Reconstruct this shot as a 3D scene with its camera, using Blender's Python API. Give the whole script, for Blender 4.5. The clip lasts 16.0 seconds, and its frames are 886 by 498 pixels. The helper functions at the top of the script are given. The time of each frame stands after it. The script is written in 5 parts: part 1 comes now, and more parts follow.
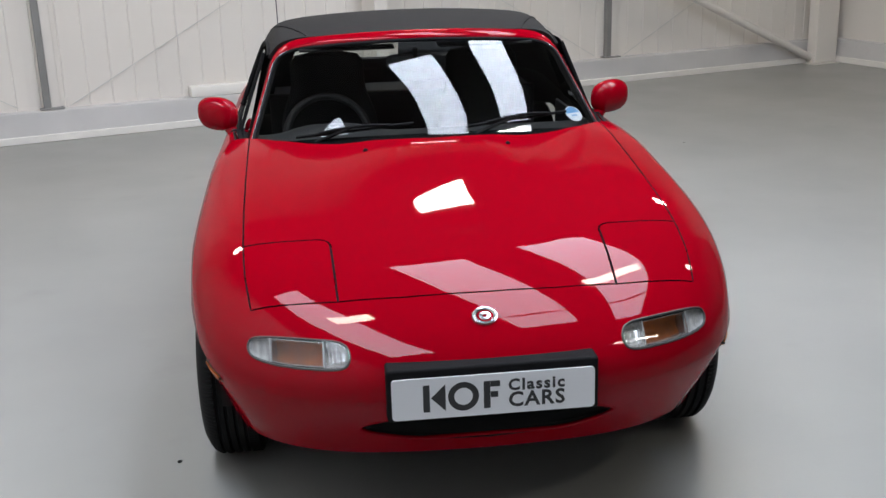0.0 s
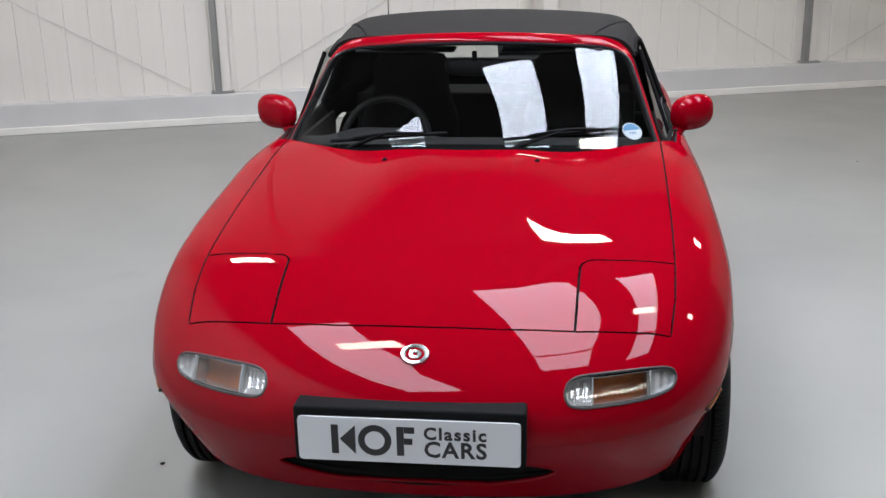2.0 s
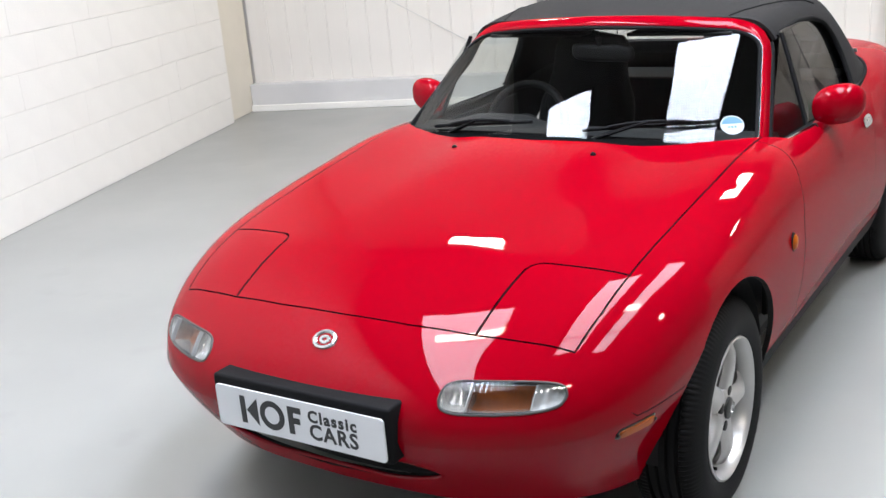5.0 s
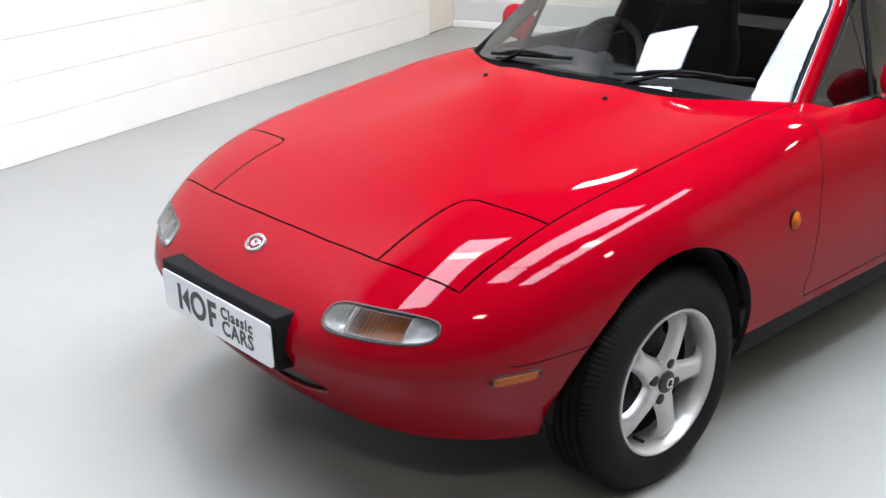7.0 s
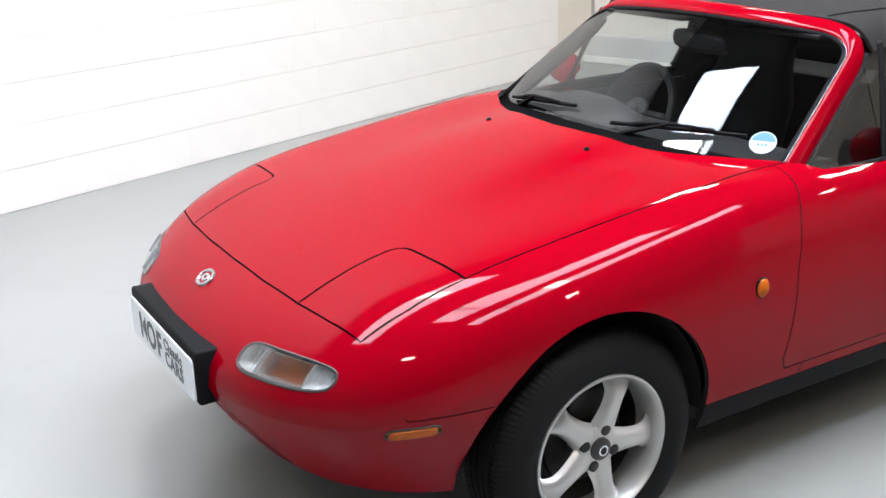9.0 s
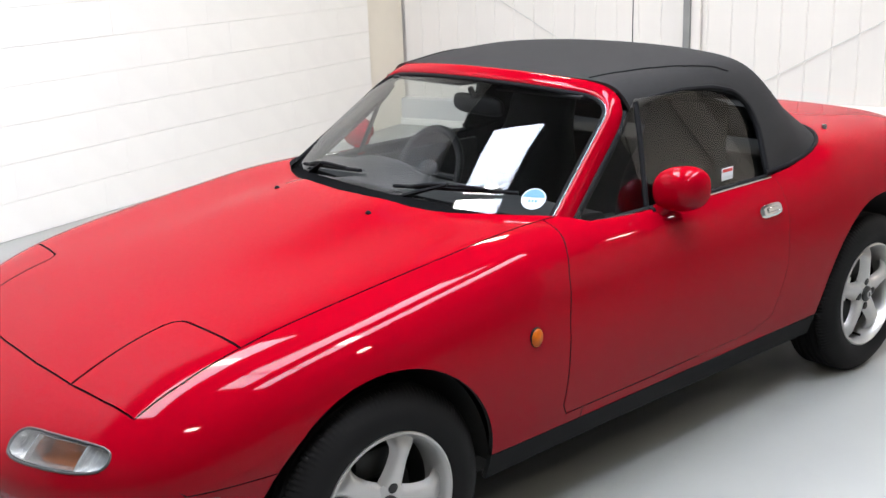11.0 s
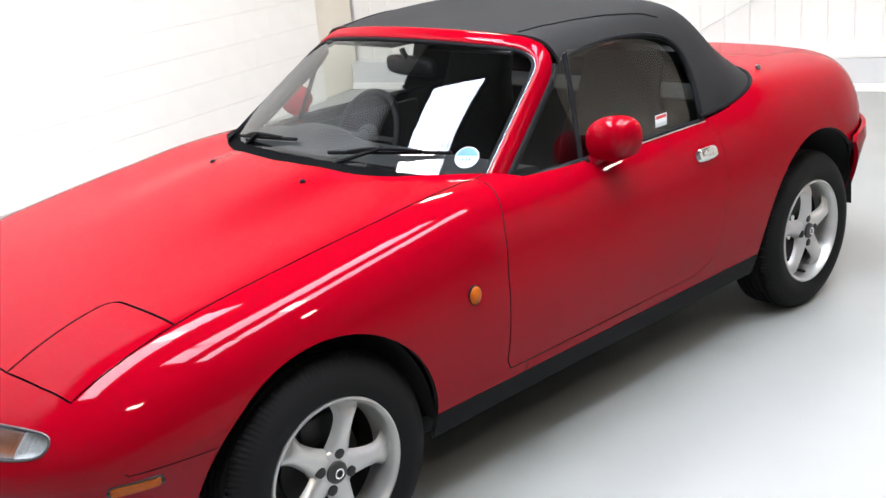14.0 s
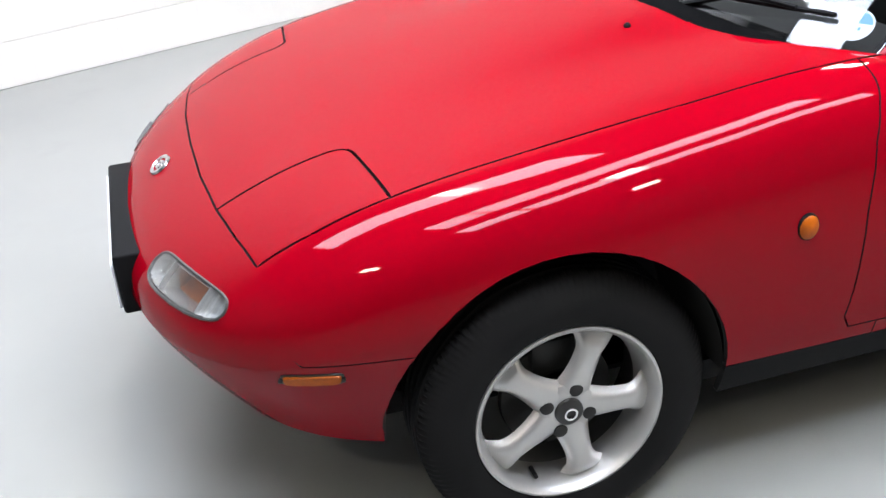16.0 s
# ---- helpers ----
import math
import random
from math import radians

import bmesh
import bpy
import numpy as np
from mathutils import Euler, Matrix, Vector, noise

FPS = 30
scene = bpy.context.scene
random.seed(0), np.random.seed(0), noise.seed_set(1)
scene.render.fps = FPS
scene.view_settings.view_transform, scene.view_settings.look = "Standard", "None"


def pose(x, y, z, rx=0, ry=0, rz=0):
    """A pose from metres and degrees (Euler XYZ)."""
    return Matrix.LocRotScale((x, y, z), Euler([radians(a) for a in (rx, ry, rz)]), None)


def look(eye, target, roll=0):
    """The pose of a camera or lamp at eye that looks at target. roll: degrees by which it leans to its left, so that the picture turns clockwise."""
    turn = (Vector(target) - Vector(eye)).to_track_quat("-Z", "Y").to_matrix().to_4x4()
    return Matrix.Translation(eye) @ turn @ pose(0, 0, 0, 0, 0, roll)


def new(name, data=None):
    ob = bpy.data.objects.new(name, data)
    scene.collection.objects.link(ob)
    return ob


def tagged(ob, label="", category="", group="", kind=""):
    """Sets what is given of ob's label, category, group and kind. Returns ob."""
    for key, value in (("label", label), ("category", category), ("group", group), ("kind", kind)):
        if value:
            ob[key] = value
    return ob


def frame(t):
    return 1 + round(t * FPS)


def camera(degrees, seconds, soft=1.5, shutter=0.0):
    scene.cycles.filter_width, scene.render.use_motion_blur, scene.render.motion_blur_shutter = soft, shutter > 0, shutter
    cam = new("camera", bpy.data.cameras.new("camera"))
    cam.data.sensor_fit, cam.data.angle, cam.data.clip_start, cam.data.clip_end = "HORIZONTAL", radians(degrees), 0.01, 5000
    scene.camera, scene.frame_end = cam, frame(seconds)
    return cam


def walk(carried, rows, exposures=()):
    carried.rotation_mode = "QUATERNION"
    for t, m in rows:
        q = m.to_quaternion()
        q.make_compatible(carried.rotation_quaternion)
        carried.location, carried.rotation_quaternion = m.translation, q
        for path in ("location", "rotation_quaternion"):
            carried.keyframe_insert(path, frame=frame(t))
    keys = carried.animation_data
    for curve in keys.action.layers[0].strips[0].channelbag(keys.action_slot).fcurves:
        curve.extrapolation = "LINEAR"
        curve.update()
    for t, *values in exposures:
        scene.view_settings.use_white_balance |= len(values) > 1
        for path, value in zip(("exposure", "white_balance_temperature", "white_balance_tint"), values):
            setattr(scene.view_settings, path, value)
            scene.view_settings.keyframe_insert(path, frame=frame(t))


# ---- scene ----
cam = camera(45.4, 16.0, soft=1.5)

PATH = [
    (0, (-0.384, -3.234, 1.638), (-0.177, -1.336, 1.043), -1.6),
    (0.5, (-0.16, -3.157, 1.665), (-0.05, -1.234, 1.124), -2.8),
    (1, (-0.004, -3.027, 1.657), (0.061, -1.109, 1.094), -2.2),
    (1.5, (0.138, -2.985, 1.655), (0.033, -1.069, 1.091), -3.1),
    (2, (0.368, -2.983, 1.649), (0.126, -1.092, 1.045), -1.2),
    (2.5, (0.56, -2.948, 1.64), (0.206, -1.072, 1.045), -1.9),
    (3, (0.742, -2.846, 1.642), (0.272, -0.991, 1.061), -0.9),
    (3.5, (0.915, -2.801, 1.635), (0.258, -1.011, 1.03), -1.9),
    (4, (1.184, -2.739, 1.64), (0.383, -1.035, 0.967), -0.4),
    (4.2, (1.275, -2.699, 1.657), (0.404, -1.023, 1.0), -1.3),
    (6.3, (2.012, -2.188, 1.579), (0.742, -0.802, 0.895), -2.1),
    (6.5, (2.059, -2.124, 1.591), (0.733, -0.803, 0.887), -0.2),
    (7, (2.215, -1.988, 1.584), (0.812, -0.755, 0.87), -1.4),
    (7.5, (2.417, -1.829, 1.581), (0.906, -0.801, 0.768), -1.1),
    (8, (2.494, -1.673, 1.614), (0.901, -0.72, 0.87), -2.2),
    (8.2, (2.507, -1.618, 1.609), (0.869, -0.703, 0.917), -1.7),
    (10.3, (2.645, -1.363, 1.629), (1.087, -0.272, 1.011), -2.7),
    (10.5, (2.664, -1.356, 1.635), (1.12, -0.231, 1.042), -2.4),
    (11, (2.685, -1.357, 1.627), (1.205, -0.132, 1.07), -2.2),
    (11.5, (2.713, -1.339, 1.627), (1.299, -0.033, 1.086), -2.3),
    (12, (2.707, -1.323, 1.622), (1.364, 0.058, 1.084), -2.3),
    (12.5, (2.717, -1.304, 1.621), (1.431, 0.128, 1.076), -2.7),
    (13, (2.724, -1.289, 1.62), (1.463, 0.163, 1.073), -3.4),
    (13.5, (2.736, -1.298, 1.611), (1.415, 0.095, 1.052), -4.1),
    (14, (2.754, -1.285, 1.623), (1.322, -0.039, 0.994), -5.4),
    (14.5, (2.706, -1.2, 1.605), (1.197, -0.069, 0.94), -6.1),
    (15, (2.562, -1.059, 1.611), (1.007, -0.019, 0.904), -5.7),
    (15.5, (2.465, -0.864, 1.564), (0.831, -0.004, 0.795), -6.1),
    (16, (2.374, -0.633, 1.561), (0.657, -0.188, 0.636), -4.6),
]
walk(cam, [(t, look(eye, target, roll)) for t, eye, target, roll in PATH],
     exposures=[(0, -0.15), (0.5, 0.03), (1, 0.06), (1.5, 0.0), (2, -0.03), (2.5, 0.02), (3.5, 0.28), (4, 0.38), (6.5, 0.65), (7.5, 0.64), (10.5, 0.63), (12.5, 0.74), (13.5, 0.8), (14, 0.85), (14.5, 0.76), (15, 0.7), (15.5, 0.62), (16, 0.64)])

# ---- world and light ----
world = bpy.data.worlds.new("sky")
scene.world = world
world.use_nodes = True
wn = world.node_tree.nodes
sky = wn.new("ShaderNodeTexSky")
sky.sky_type, sky.sun_disc, sky.sun_elevation, sky.sun_rotation = "NISHITA", False, radians(40), radians(200)
world.node_tree.links.new(sky.outputs[0], wn["Background"].inputs[0])
wn["Background"].inputs[1].default_value = 0.1

# the room's axes: a along the panel wall, b towards it, turned against the car
ROOM = Matrix.Translation((-0.851, 6.264, 0)) @ Matrix.Rotation(radians(18.7), 4, "Z")
CEIL, HIGH, STEP = 4.6, 6.0, -1.6  # low roof, high bay to the west, and where they meet


def area_lamp(name, a, b, z, la, lb, watts, colour):
    data = bpy.data.lights.new(name, "AREA")
    data.shape, data.size, data.size_y, data.energy, data.color = "RECTANGLE", la, lb, watts, colour
    ob = new(name, data)
    ob.matrix_world = ROOM @ pose(a, b, z)
    return ob


LAMPS = [(-2.5, -2.0), (0.92, -1.75), (4.3, -1.7), (-2.2, -6.15), (0.85, -6.0), (3.6, -6.2), (0.9, -10.0)]
ROOFLIGHTS = [(-2.95, -7.03, 5.15, 1.05), (-0.30, -5.9, 3.7, 0.80), (1.18, -5.85, 4.3, 0.68)]
for a, b, RL, RW in ROOFLIGHTS:
    area_lamp("rooflight_daylight", a, b, (HIGH if a < STEP else CEIL) - 0.02, RW, RL, 45 * RL * RW / 0.8, (0.76, 0.84, 1.0))


# ---- small tools ----
def mesh_of(bm, name):
    me = bpy.data.meshes.new(name)
    bm.normal_update()
    bm.to_mesh(me)
    bm.free()
    return me


def part(name, bm, material, parent=None, label="", smooth=True):
    me = mesh_of(bm, name)
    if smooth:
        me.polygons.foreach_set("use_smooth", [True] * len(me.polygons))
        me.set_sharp_from_angle(angle=radians(38))
    me.materials.append(material)
    ob = new(name, me)
    if parent is not None:
        ob.parent = parent
    if label:
        ob["label"] = label
    return ob


def thing(name, label, category, group="", kind=""):
    return tagged(new(name), label, category, group, kind)


def sstep(a, b, x):
    u = min(max((x - a) / (b - a), 0.0), 1.0)
    return u * u * (3 - 2 * u)


def add_box(bm, x0, x1, y0, y1, z0, z1, bevel=0.0, seg=2):
    made = bmesh.ops.create_cube(bm, size=1)
    for v in made["verts"]:
        v.co = Vector(((x0 + x1) / 2 + v.co.x * (x1 - x0), (y0 + y1) / 2 + v.co.y * (y1 - y0), (z0 + z1) / 2 + v.co.z * (z1 - z0)))
    if bevel:
        edges = list({e for v in made["verts"] for e in v.link_edges})
        bmesh.ops.bevel(bm, geom=edges, offset=bevel, segments=seg, profile=0.5, affect="EDGES")
    return bm


def box(*args, bevel=0.0, seg=2):
    return add_box(bmesh.new(), *args, bevel=bevel, seg=seg)


def lathe(profile, n=64, bm=None):
    """Turn (radius, height) pairs about the local x axis: height runs along +x."""
    bm = bm or bmesh.new()
    rings = []
    for r, h in profile:
        rings.append([bm.verts.new((h, r * math.cos(2 * math.pi * i / n), r * math.sin(2 * math.pi * i / n))) for i in range(n)])
    for a, b in zip(rings, rings[1:]):
        for i in range(n):
            j = (i + 1) % n
            bm.faces.new((a[i], a[j], b[j], b[i]))
    bmesh.ops.recalc_face_normals(bm, faces=bm.faces)
    return bm


def tube(points, radius, n=10, bm=None, closed=False, flat=1.0):
    """A round bar along points."""
    bm = bm or bmesh.new()
    pts = [Vector(p) for p in points]
    rings, last = [], None
    for i, p in enumerate(pts):
        a = pts[i - 1] if i or closed else p
        b = pts[(i + 1) % len(pts)] if i + 1 < len(pts) or closed else p
        d = (b - a).normalized()
        side = last if last is not None else (Vector((0, 0, 1)) if abs(d.z) < 0.9 else Vector((1, 0, 0)))
        u = (side - d * side.dot(d)).normalized()
        last, w = u, d.cross(u)
        r = radius(i / (len(pts) - 1)) if callable(radius) else radius
        rings.append([bm.verts.new(p + r * (math.cos(2 * math.pi * k / n) * u * flat + math.sin(2 * math.pi * k / n) * w)) for k in range(n)])
    pairs = list(zip(rings, rings[1:])) + ([(rings[-1], rings[0])] if closed else [])
    for a, b in pairs:
        for k in range(n):
            bm.faces.new((a[k], a[(k + 1) % n], b[(k + 1) % n], b[k]))
    if not closed:
        bm.faces.new(list(reversed(rings[0])))
        bm.faces.new(rings[-1])
    bmesh.ops.recalc_face_normals(bm, faces=bm.faces)
    return bm


def grid(f, nu, nv, bm=None):
    """Quads over f(u, v), u and v from 0 to 1."""
    bm = bm or bmesh.new()
    vs = [[bm.verts.new(f(i / nu, j / nv)) for j in range(nv + 1)] for i in range(nu + 1)]
    for i in range(nu):
        for j in range(nv):
            bm.faces.new((vs[i][j], vs[i + 1][j], vs[i + 1][j + 1], vs[i][j + 1]))
    return bm


def thicken(bm, depth):
    """Give an open sheet a back and edges, depth below its normals."""
    bm.normal_update()
    faces = list(bm.faces)
    back = {v: bm.verts.new(v.co - v.normal * depth) for v in list(bm.verts)}
    rim = [e for e in bm.edges if len(e.link_faces) == 1]
    for f in faces:
        bm.faces.new([back[v] for v in reversed(f.verts)])
    for e in rim:
        a, b = e.verts
        bm.faces.new((a, b, back[b], back[a]))
    bmesh.ops.recalc_face_normals(bm, faces=bm.faces)
    return bm


# ---- materials ----
def material(name, colour, rough=0.5, metal=0.0, coat=0.0, spec=0.5, vary=0.0, vary_size=3.0, bump=0.0, bump_size=200.0,
             rough_vary=0.0, coat_ior=1.5, random_value=0.0, stain=0.0, stain_colour=(0.1, 0.09, 0.08)):
    m = bpy.data.materials.new(name)
    m.use_nodes = True
    nt = m.node_tree
    n, l = nt.nodes, nt.links
    b = n["Principled BSDF"]
    b.inputs["Base Color"].default_value = (*colour, 1)
    b.inputs["Roughness"].default_value = rough
    b.inputs["Metallic"].default_value = metal
    b.inputs["Coat Weight"].default_value = coat
    b.inputs["Coat Roughness"].default_value = 0.012
    b.inputs["Specular IOR Level"].default_value = spec
    b.inputs["Coat IOR"].default_value = coat_ior
    co = n.new("ShaderNodeTexCoord")
    if vary or stain or random_value:
        tex = n.new("ShaderNodeTexNoise")
        tex.inputs["Scale"].default_value, tex.inputs["Detail"].default_value = vary_size, 6
        l.new(co.outputs["Object"], tex.inputs["Vector"])
        hsv = n.new("ShaderNodeHueSaturation")
        hsv.inputs["Color"].default_value = (*colour, 1)
        rng = n.new("ShaderNodeMapRange")
        rng.inputs["To Min"].default_value, rng.inputs["To Max"].default_value = 1 - vary, 1 + vary
        rng.inputs["From Min"].default_value, rng.inputs["From Max"].default_value = 0.25, 0.75
        l.new(tex.outputs["Fac"], rng.inputs["Value"])
        value = rng.outputs[0]
        if random_value:
            info, add = n.new("ShaderNodeObjectInfo"), n.new("ShaderNodeMath")
            add.operation = "MULTIPLY_ADD"
            l.new(info.outputs["Random"], add.inputs[0])
            add.inputs[1].default_value = random_value
            l.new(value, add.inputs[2])
            value = add.outputs[0]
        l.new(value, hsv.inputs["Value"])
        out = hsv.outputs[0]
        if stain:
            t2, ramp, mix = n.new("ShaderNodeTexNoise"), n.new("ShaderNodeMapRange"), n.new("ShaderNodeMix")
            t2.inputs["Scale"].default_value, t2.inputs["Detail"].default_value = vary_size * 4, 8
            l.new(co.outputs["Object"], t2.inputs["Vector"])
            ramp.inputs["From Min"].default_value, ramp.inputs["From Max"].default_value = 0.62, 0.75
            ramp.inputs["To Max"].default_value = stain
            l.new(t2.outputs["Fac"], ramp.inputs["Value"])
            mix.data_type = "RGBA"
            l.new(ramp.outputs[0], mix.inputs["Factor"])
            l.new(out, mix.inputs["A"])
            mix.inputs["B"].default_value = (*stain_colour, 1)
            out = mix.outputs["Result"]
        l.new(out, b.inputs["Base Color"])
    if rough_vary:
        t3, r3 = n.new("ShaderNodeTexNoise"), n.new("ShaderNodeMapRange")
        t3.inputs["Scale"].default_value, t3.inputs["Detail"].default_value = vary_size * 2.3, 5
        l.new(co.outputs["Object"], t3.inputs["Vector"])
        r3.inputs["To Min"].default_value, r3.inputs["To Max"].default_value = max(rough - rough_vary, 0.02), rough + rough_vary
        l.new(t3.outputs["Fac"], r3.inputs["Value"])
        l.new(r3.outputs[0], b.inputs["Roughness"])
    if bump:
        tb, bp = n.new("ShaderNodeTexNoise"), n.new("ShaderNodeBump")
        tb.inputs["Scale"].default_value, tb.inputs["Detail"].default_value = bump_size, 4
        l.new(co.outputs["Object"], tb.inputs["Vector"])
        bp.inputs["Strength"].default_value, bp.inputs["Distance"].default_value = bump, 0.002
        l.new(tb.outputs["Fac"], bp.inputs["Height"])
        l.new(bp.outputs[0], b.inputs["Normal"])
    return m


def glass(name, tint, rough=0.0, ior=1.45, see=0.9):
    """Thin glazing: a clear sheet that mirrors by its Fresnel gloss."""
    m = bpy.data.materials.new(name)
    m.use_nodes = True
    nt = m.node_tree
    n, l = nt.nodes, nt.links
    n.remove(n["Principled BSDF"])
    clear, gloss, mix, fres = n.new("ShaderNodeBsdfTransparent"), n.new("ShaderNodeBsdfGlossy"), n.new("ShaderNodeMixShader"), n.new("ShaderNodeFresnel")
    clear.inputs[0].default_value = (*tint, 1)
    gloss.inputs["Roughness"].default_value = rough
    fres.inputs["IOR"].default_value = ior
    l.new(fres.outputs[0], mix.inputs[0])
    l.new(clear.outputs[0], mix.inputs[1])
    l.new(gloss.outputs[0], mix.inputs[2])
    l.new(mix.outputs[0], n["Material Output"].inputs[0])
    return m


RED = material("red_paint", (0.242, 0.0003, 0.006), rough=0.5, coat=0.41, spec=0.0, vary=0.03, vary_size=1.5, coat_ior=1.45)
BLACK_TRIM = material("black_trim", (0.005, 0.005, 0.0055), rough=0.7, spec=0.12, bump=0.15, bump_size=500)
GAP = material("black_and_gap_shade", (0.004, 0.004, 0.004), rough=0.9)
RUBBER = material("tyre_rubber", (0.0065, 0.0062, 0.0062), rough=0.66, spec=0.14, vary=0.2, vary_size=9, bump=0.2, bump_size=300)
BADGE = material("badge_chrome", (0.45, 0.45, 0.445), rough=0.2, metal=0.9, vary=0.05, vary_size=60)
ALLOY = material("silver_alloy", (0.50, 0.49, 0.475), rough=0.34, metal=0.65, vary=0.05, vary_size=12, rough_vary=0.08)
DARK_METAL = material("dark_brake_and_barrel_shade", (0.022, 0.021, 0.02), rough=0.55, metal=0.4, vary=0.3, vary_size=20)
CHROME = material("chrome", (0.82, 0.82, 0.83), rough=0.1, metal=1.0)
FABRIC = material("black_hood_fabric", (0.0132, 0.0119, 0.0114), rough=0.85, vary=0.15, vary_size=8, bump=0.28, bump_size=900, spec=0.25)
CABIN = material("black_cabin_plastic", (0.008, 0.008, 0.008), rough=0.6, spec=0.3, vary=0.15, vary_size=10, bump=0.04, bump_size=500)
COWL = material("matt_black_scuttle", (0.003, 0.003, 0.0032), rough=0.9, spec=0.02, vary=0.2, vary_size=20)
SEAT = material("black_seat_cloth", (0.0055, 0.0055, 0.006), rough=0.9, vary=0.15, vary_size=14, spec=0.15)
SILL = material("dark_grey_sill", (0.005, 0.0052, 0.0056), rough=0.6, spec=0.1, bump=0.3, bump_size=350)
PAPER = material("printed_paper", (0.40, 0.42, 0.44), rough=0.6, vary=0.08, vary_size=50)
PLATE = material("white_plate", (0.72, 0.73, 0.75), rough=0.3, coat=0.4)
INK = material("black_ink", (0.018, 0.018, 0.02), rough=0.4)
AMBER = material("amber_lens", (0.40, 0.085, 0.003), rough=0.35, coat=0.0, spec=0.2, vary=0.2, vary_size=60)
AMBER_MIRRORED = material("amber_bulb_reflection", (0.30, 0.080, 0.014), rough=0.3, vary=0.35, vary_size=22)
LENS_BACK = material("lamp_reflector", (0.62, 0.61, 0.59), rough=0.2, metal=0.8, vary=0.25, vary_size=60, bump=0.15, bump_size=120)
RIM_PALE = material("pale_lamp_reflector", (0.34, 0.34, 0.33), rough=0.35, metal=0.2, vary=0.2, vary_size=60)
LENS_RIM = material("lamp_rim", (0.02, 0.019, 0.018), rough=0.35)
BRIGHT = material("dull_bright_strip", (0.16, 0.16, 0.165), rough=0.25, metal=0.9)
RIM_GREY = material("grey_lamp_rim", (0.05, 0.048, 0.046), rough=0.45)
CLEAR = glass("clear_lens", (0.93, 0.94, 0.94), ior=1.75)
SCREEN = glass("windscreen_glass", (0.91, 0.94, 0.92), ior=1.58)
SIDE_GLASS = glass("side_glass", (0.86, 0.89, 0.87), ior=1.95)
REAR_PLASTIC = glass("rear_window_plastic", (0.75, 0.77, 0.76), rough=0.12)
WHITE = material("white_panel_paint", (0.68, 0.64, 0.59), rough=0.45, vary=0.04, vary_size=1.2, random_value=0.03, bump=0.05, bump_size=60)
PLINTH = material("pale_grey_plinth", (0.56, 0.545, 0.53), rough=0.6, vary=0.08, vary_size=2, stain=0.3, stain_colour=(0.42, 0.41, 0.40), bump=0.2, bump_size=60)
STRIP = material("white_strip", (0.76, 0.73, 0.68), rough=0.5, vary=0.05, vary_size=4)
BLOCK = material("white_painted_block", (0.78, 0.745, 0.695), rough=0.6, vary=0.02, vary_size=6, random_value=0.01, bump=0.5, bump_size=70)
MORTAR = material("painted_mortar", (0.75, 0.715, 0.665), rough=0.75, vary=0.06, vary_size=8, bump=0.4, bump_size=90)
BEIGE = material("cream_column_paint", (0.70, 0.64, 0.54), rough=0.5, vary=0.05, vary_size=3)
STEEL = material("grey_steel_post", (0.22, 0.215, 0.205), rough=0.5, vary=0.12, vary_size=5)
DARK_WALL = material("dark_unseen_wall", (0.14, 0.14, 0.142), rough=0.55, vary=0.1, vary_size=2)
LAMP_BODY = material("lamp_body_white", (0.7, 0.7, 0.68), rough=0.4)
ROD = material("pale_steel_rod", (0.52, 0.51, 0.49), rough=0.5, vary=0.1, vary_size=6)
ROOF = material("grey_roof_sheet", (0.10, 0.10, 0.105), rough=0.55, vary=0.05, vary_size=1)
TUBE = material("diffuser_light", (1, 1, 1), rough=0.4)
FLOOR = material("grey_floor_paint", (0.264, 0.264, 0.246), rough=0.32, vary=0.10, vary_size=0.7, rough_vary=0.10, stain=0.35, stain_colour=(0.205, 0.203, 0.188), bump=0.06, bump_size=25)

# ---- the room ----
A0, A1, B0 = -4.53, 6.555, -13.0


def placed(ob, m=None):
    ob.matrix_world = ROOM @ (m or Matrix())
    return ob


def setting(name, bm, mat, label, category, smooth=False):
    return tagged(placed(part(name, bm, mat, smooth=smooth)), label, category, kind="structure")


setting("floor", box(A0 - 0.4, A1 + 0.4, B0 - 0.3, 0.3, -0.15, 0), FLOOR, "glossy pale grey painted concrete floor", "floor")
wall_north = setting("wall_north", box(A0 - 0.3, A1 + 0.3, 0.03, 0.25, 0, HIGH), WHITE, "white ribbed metal cladding wall behind the car", "wall")
wall_west = setting("wall_west", box(A0 - 0.3, A0 - 0.006, B0, -0.634, 0, HIGH), MORTAR, "white painted concrete blockwork wall", "wall")
wall_east = setting("wall_east", box(A1, A1 + 0.3, -3.2, 0.03, 0, CEIL), WHITE, "white metal cladding side wall", "wall")
# unseen walls added to close the room, dark to limit bounce on the car
setting("wall_east_unseen", box(A1 + 0.02, A1 + 0.3, B0, -3.202, 0, CEIL), DARK_WALL, "unseen dark grey side wall added to close the room", "wall")
setting("wall_south", box(A0 - 0.3, A1 + 0.3, B0 - 0.3, B0, 0, HIGH), DARK_WALL, "unseen plain dark grey wall closing the room", "wall")


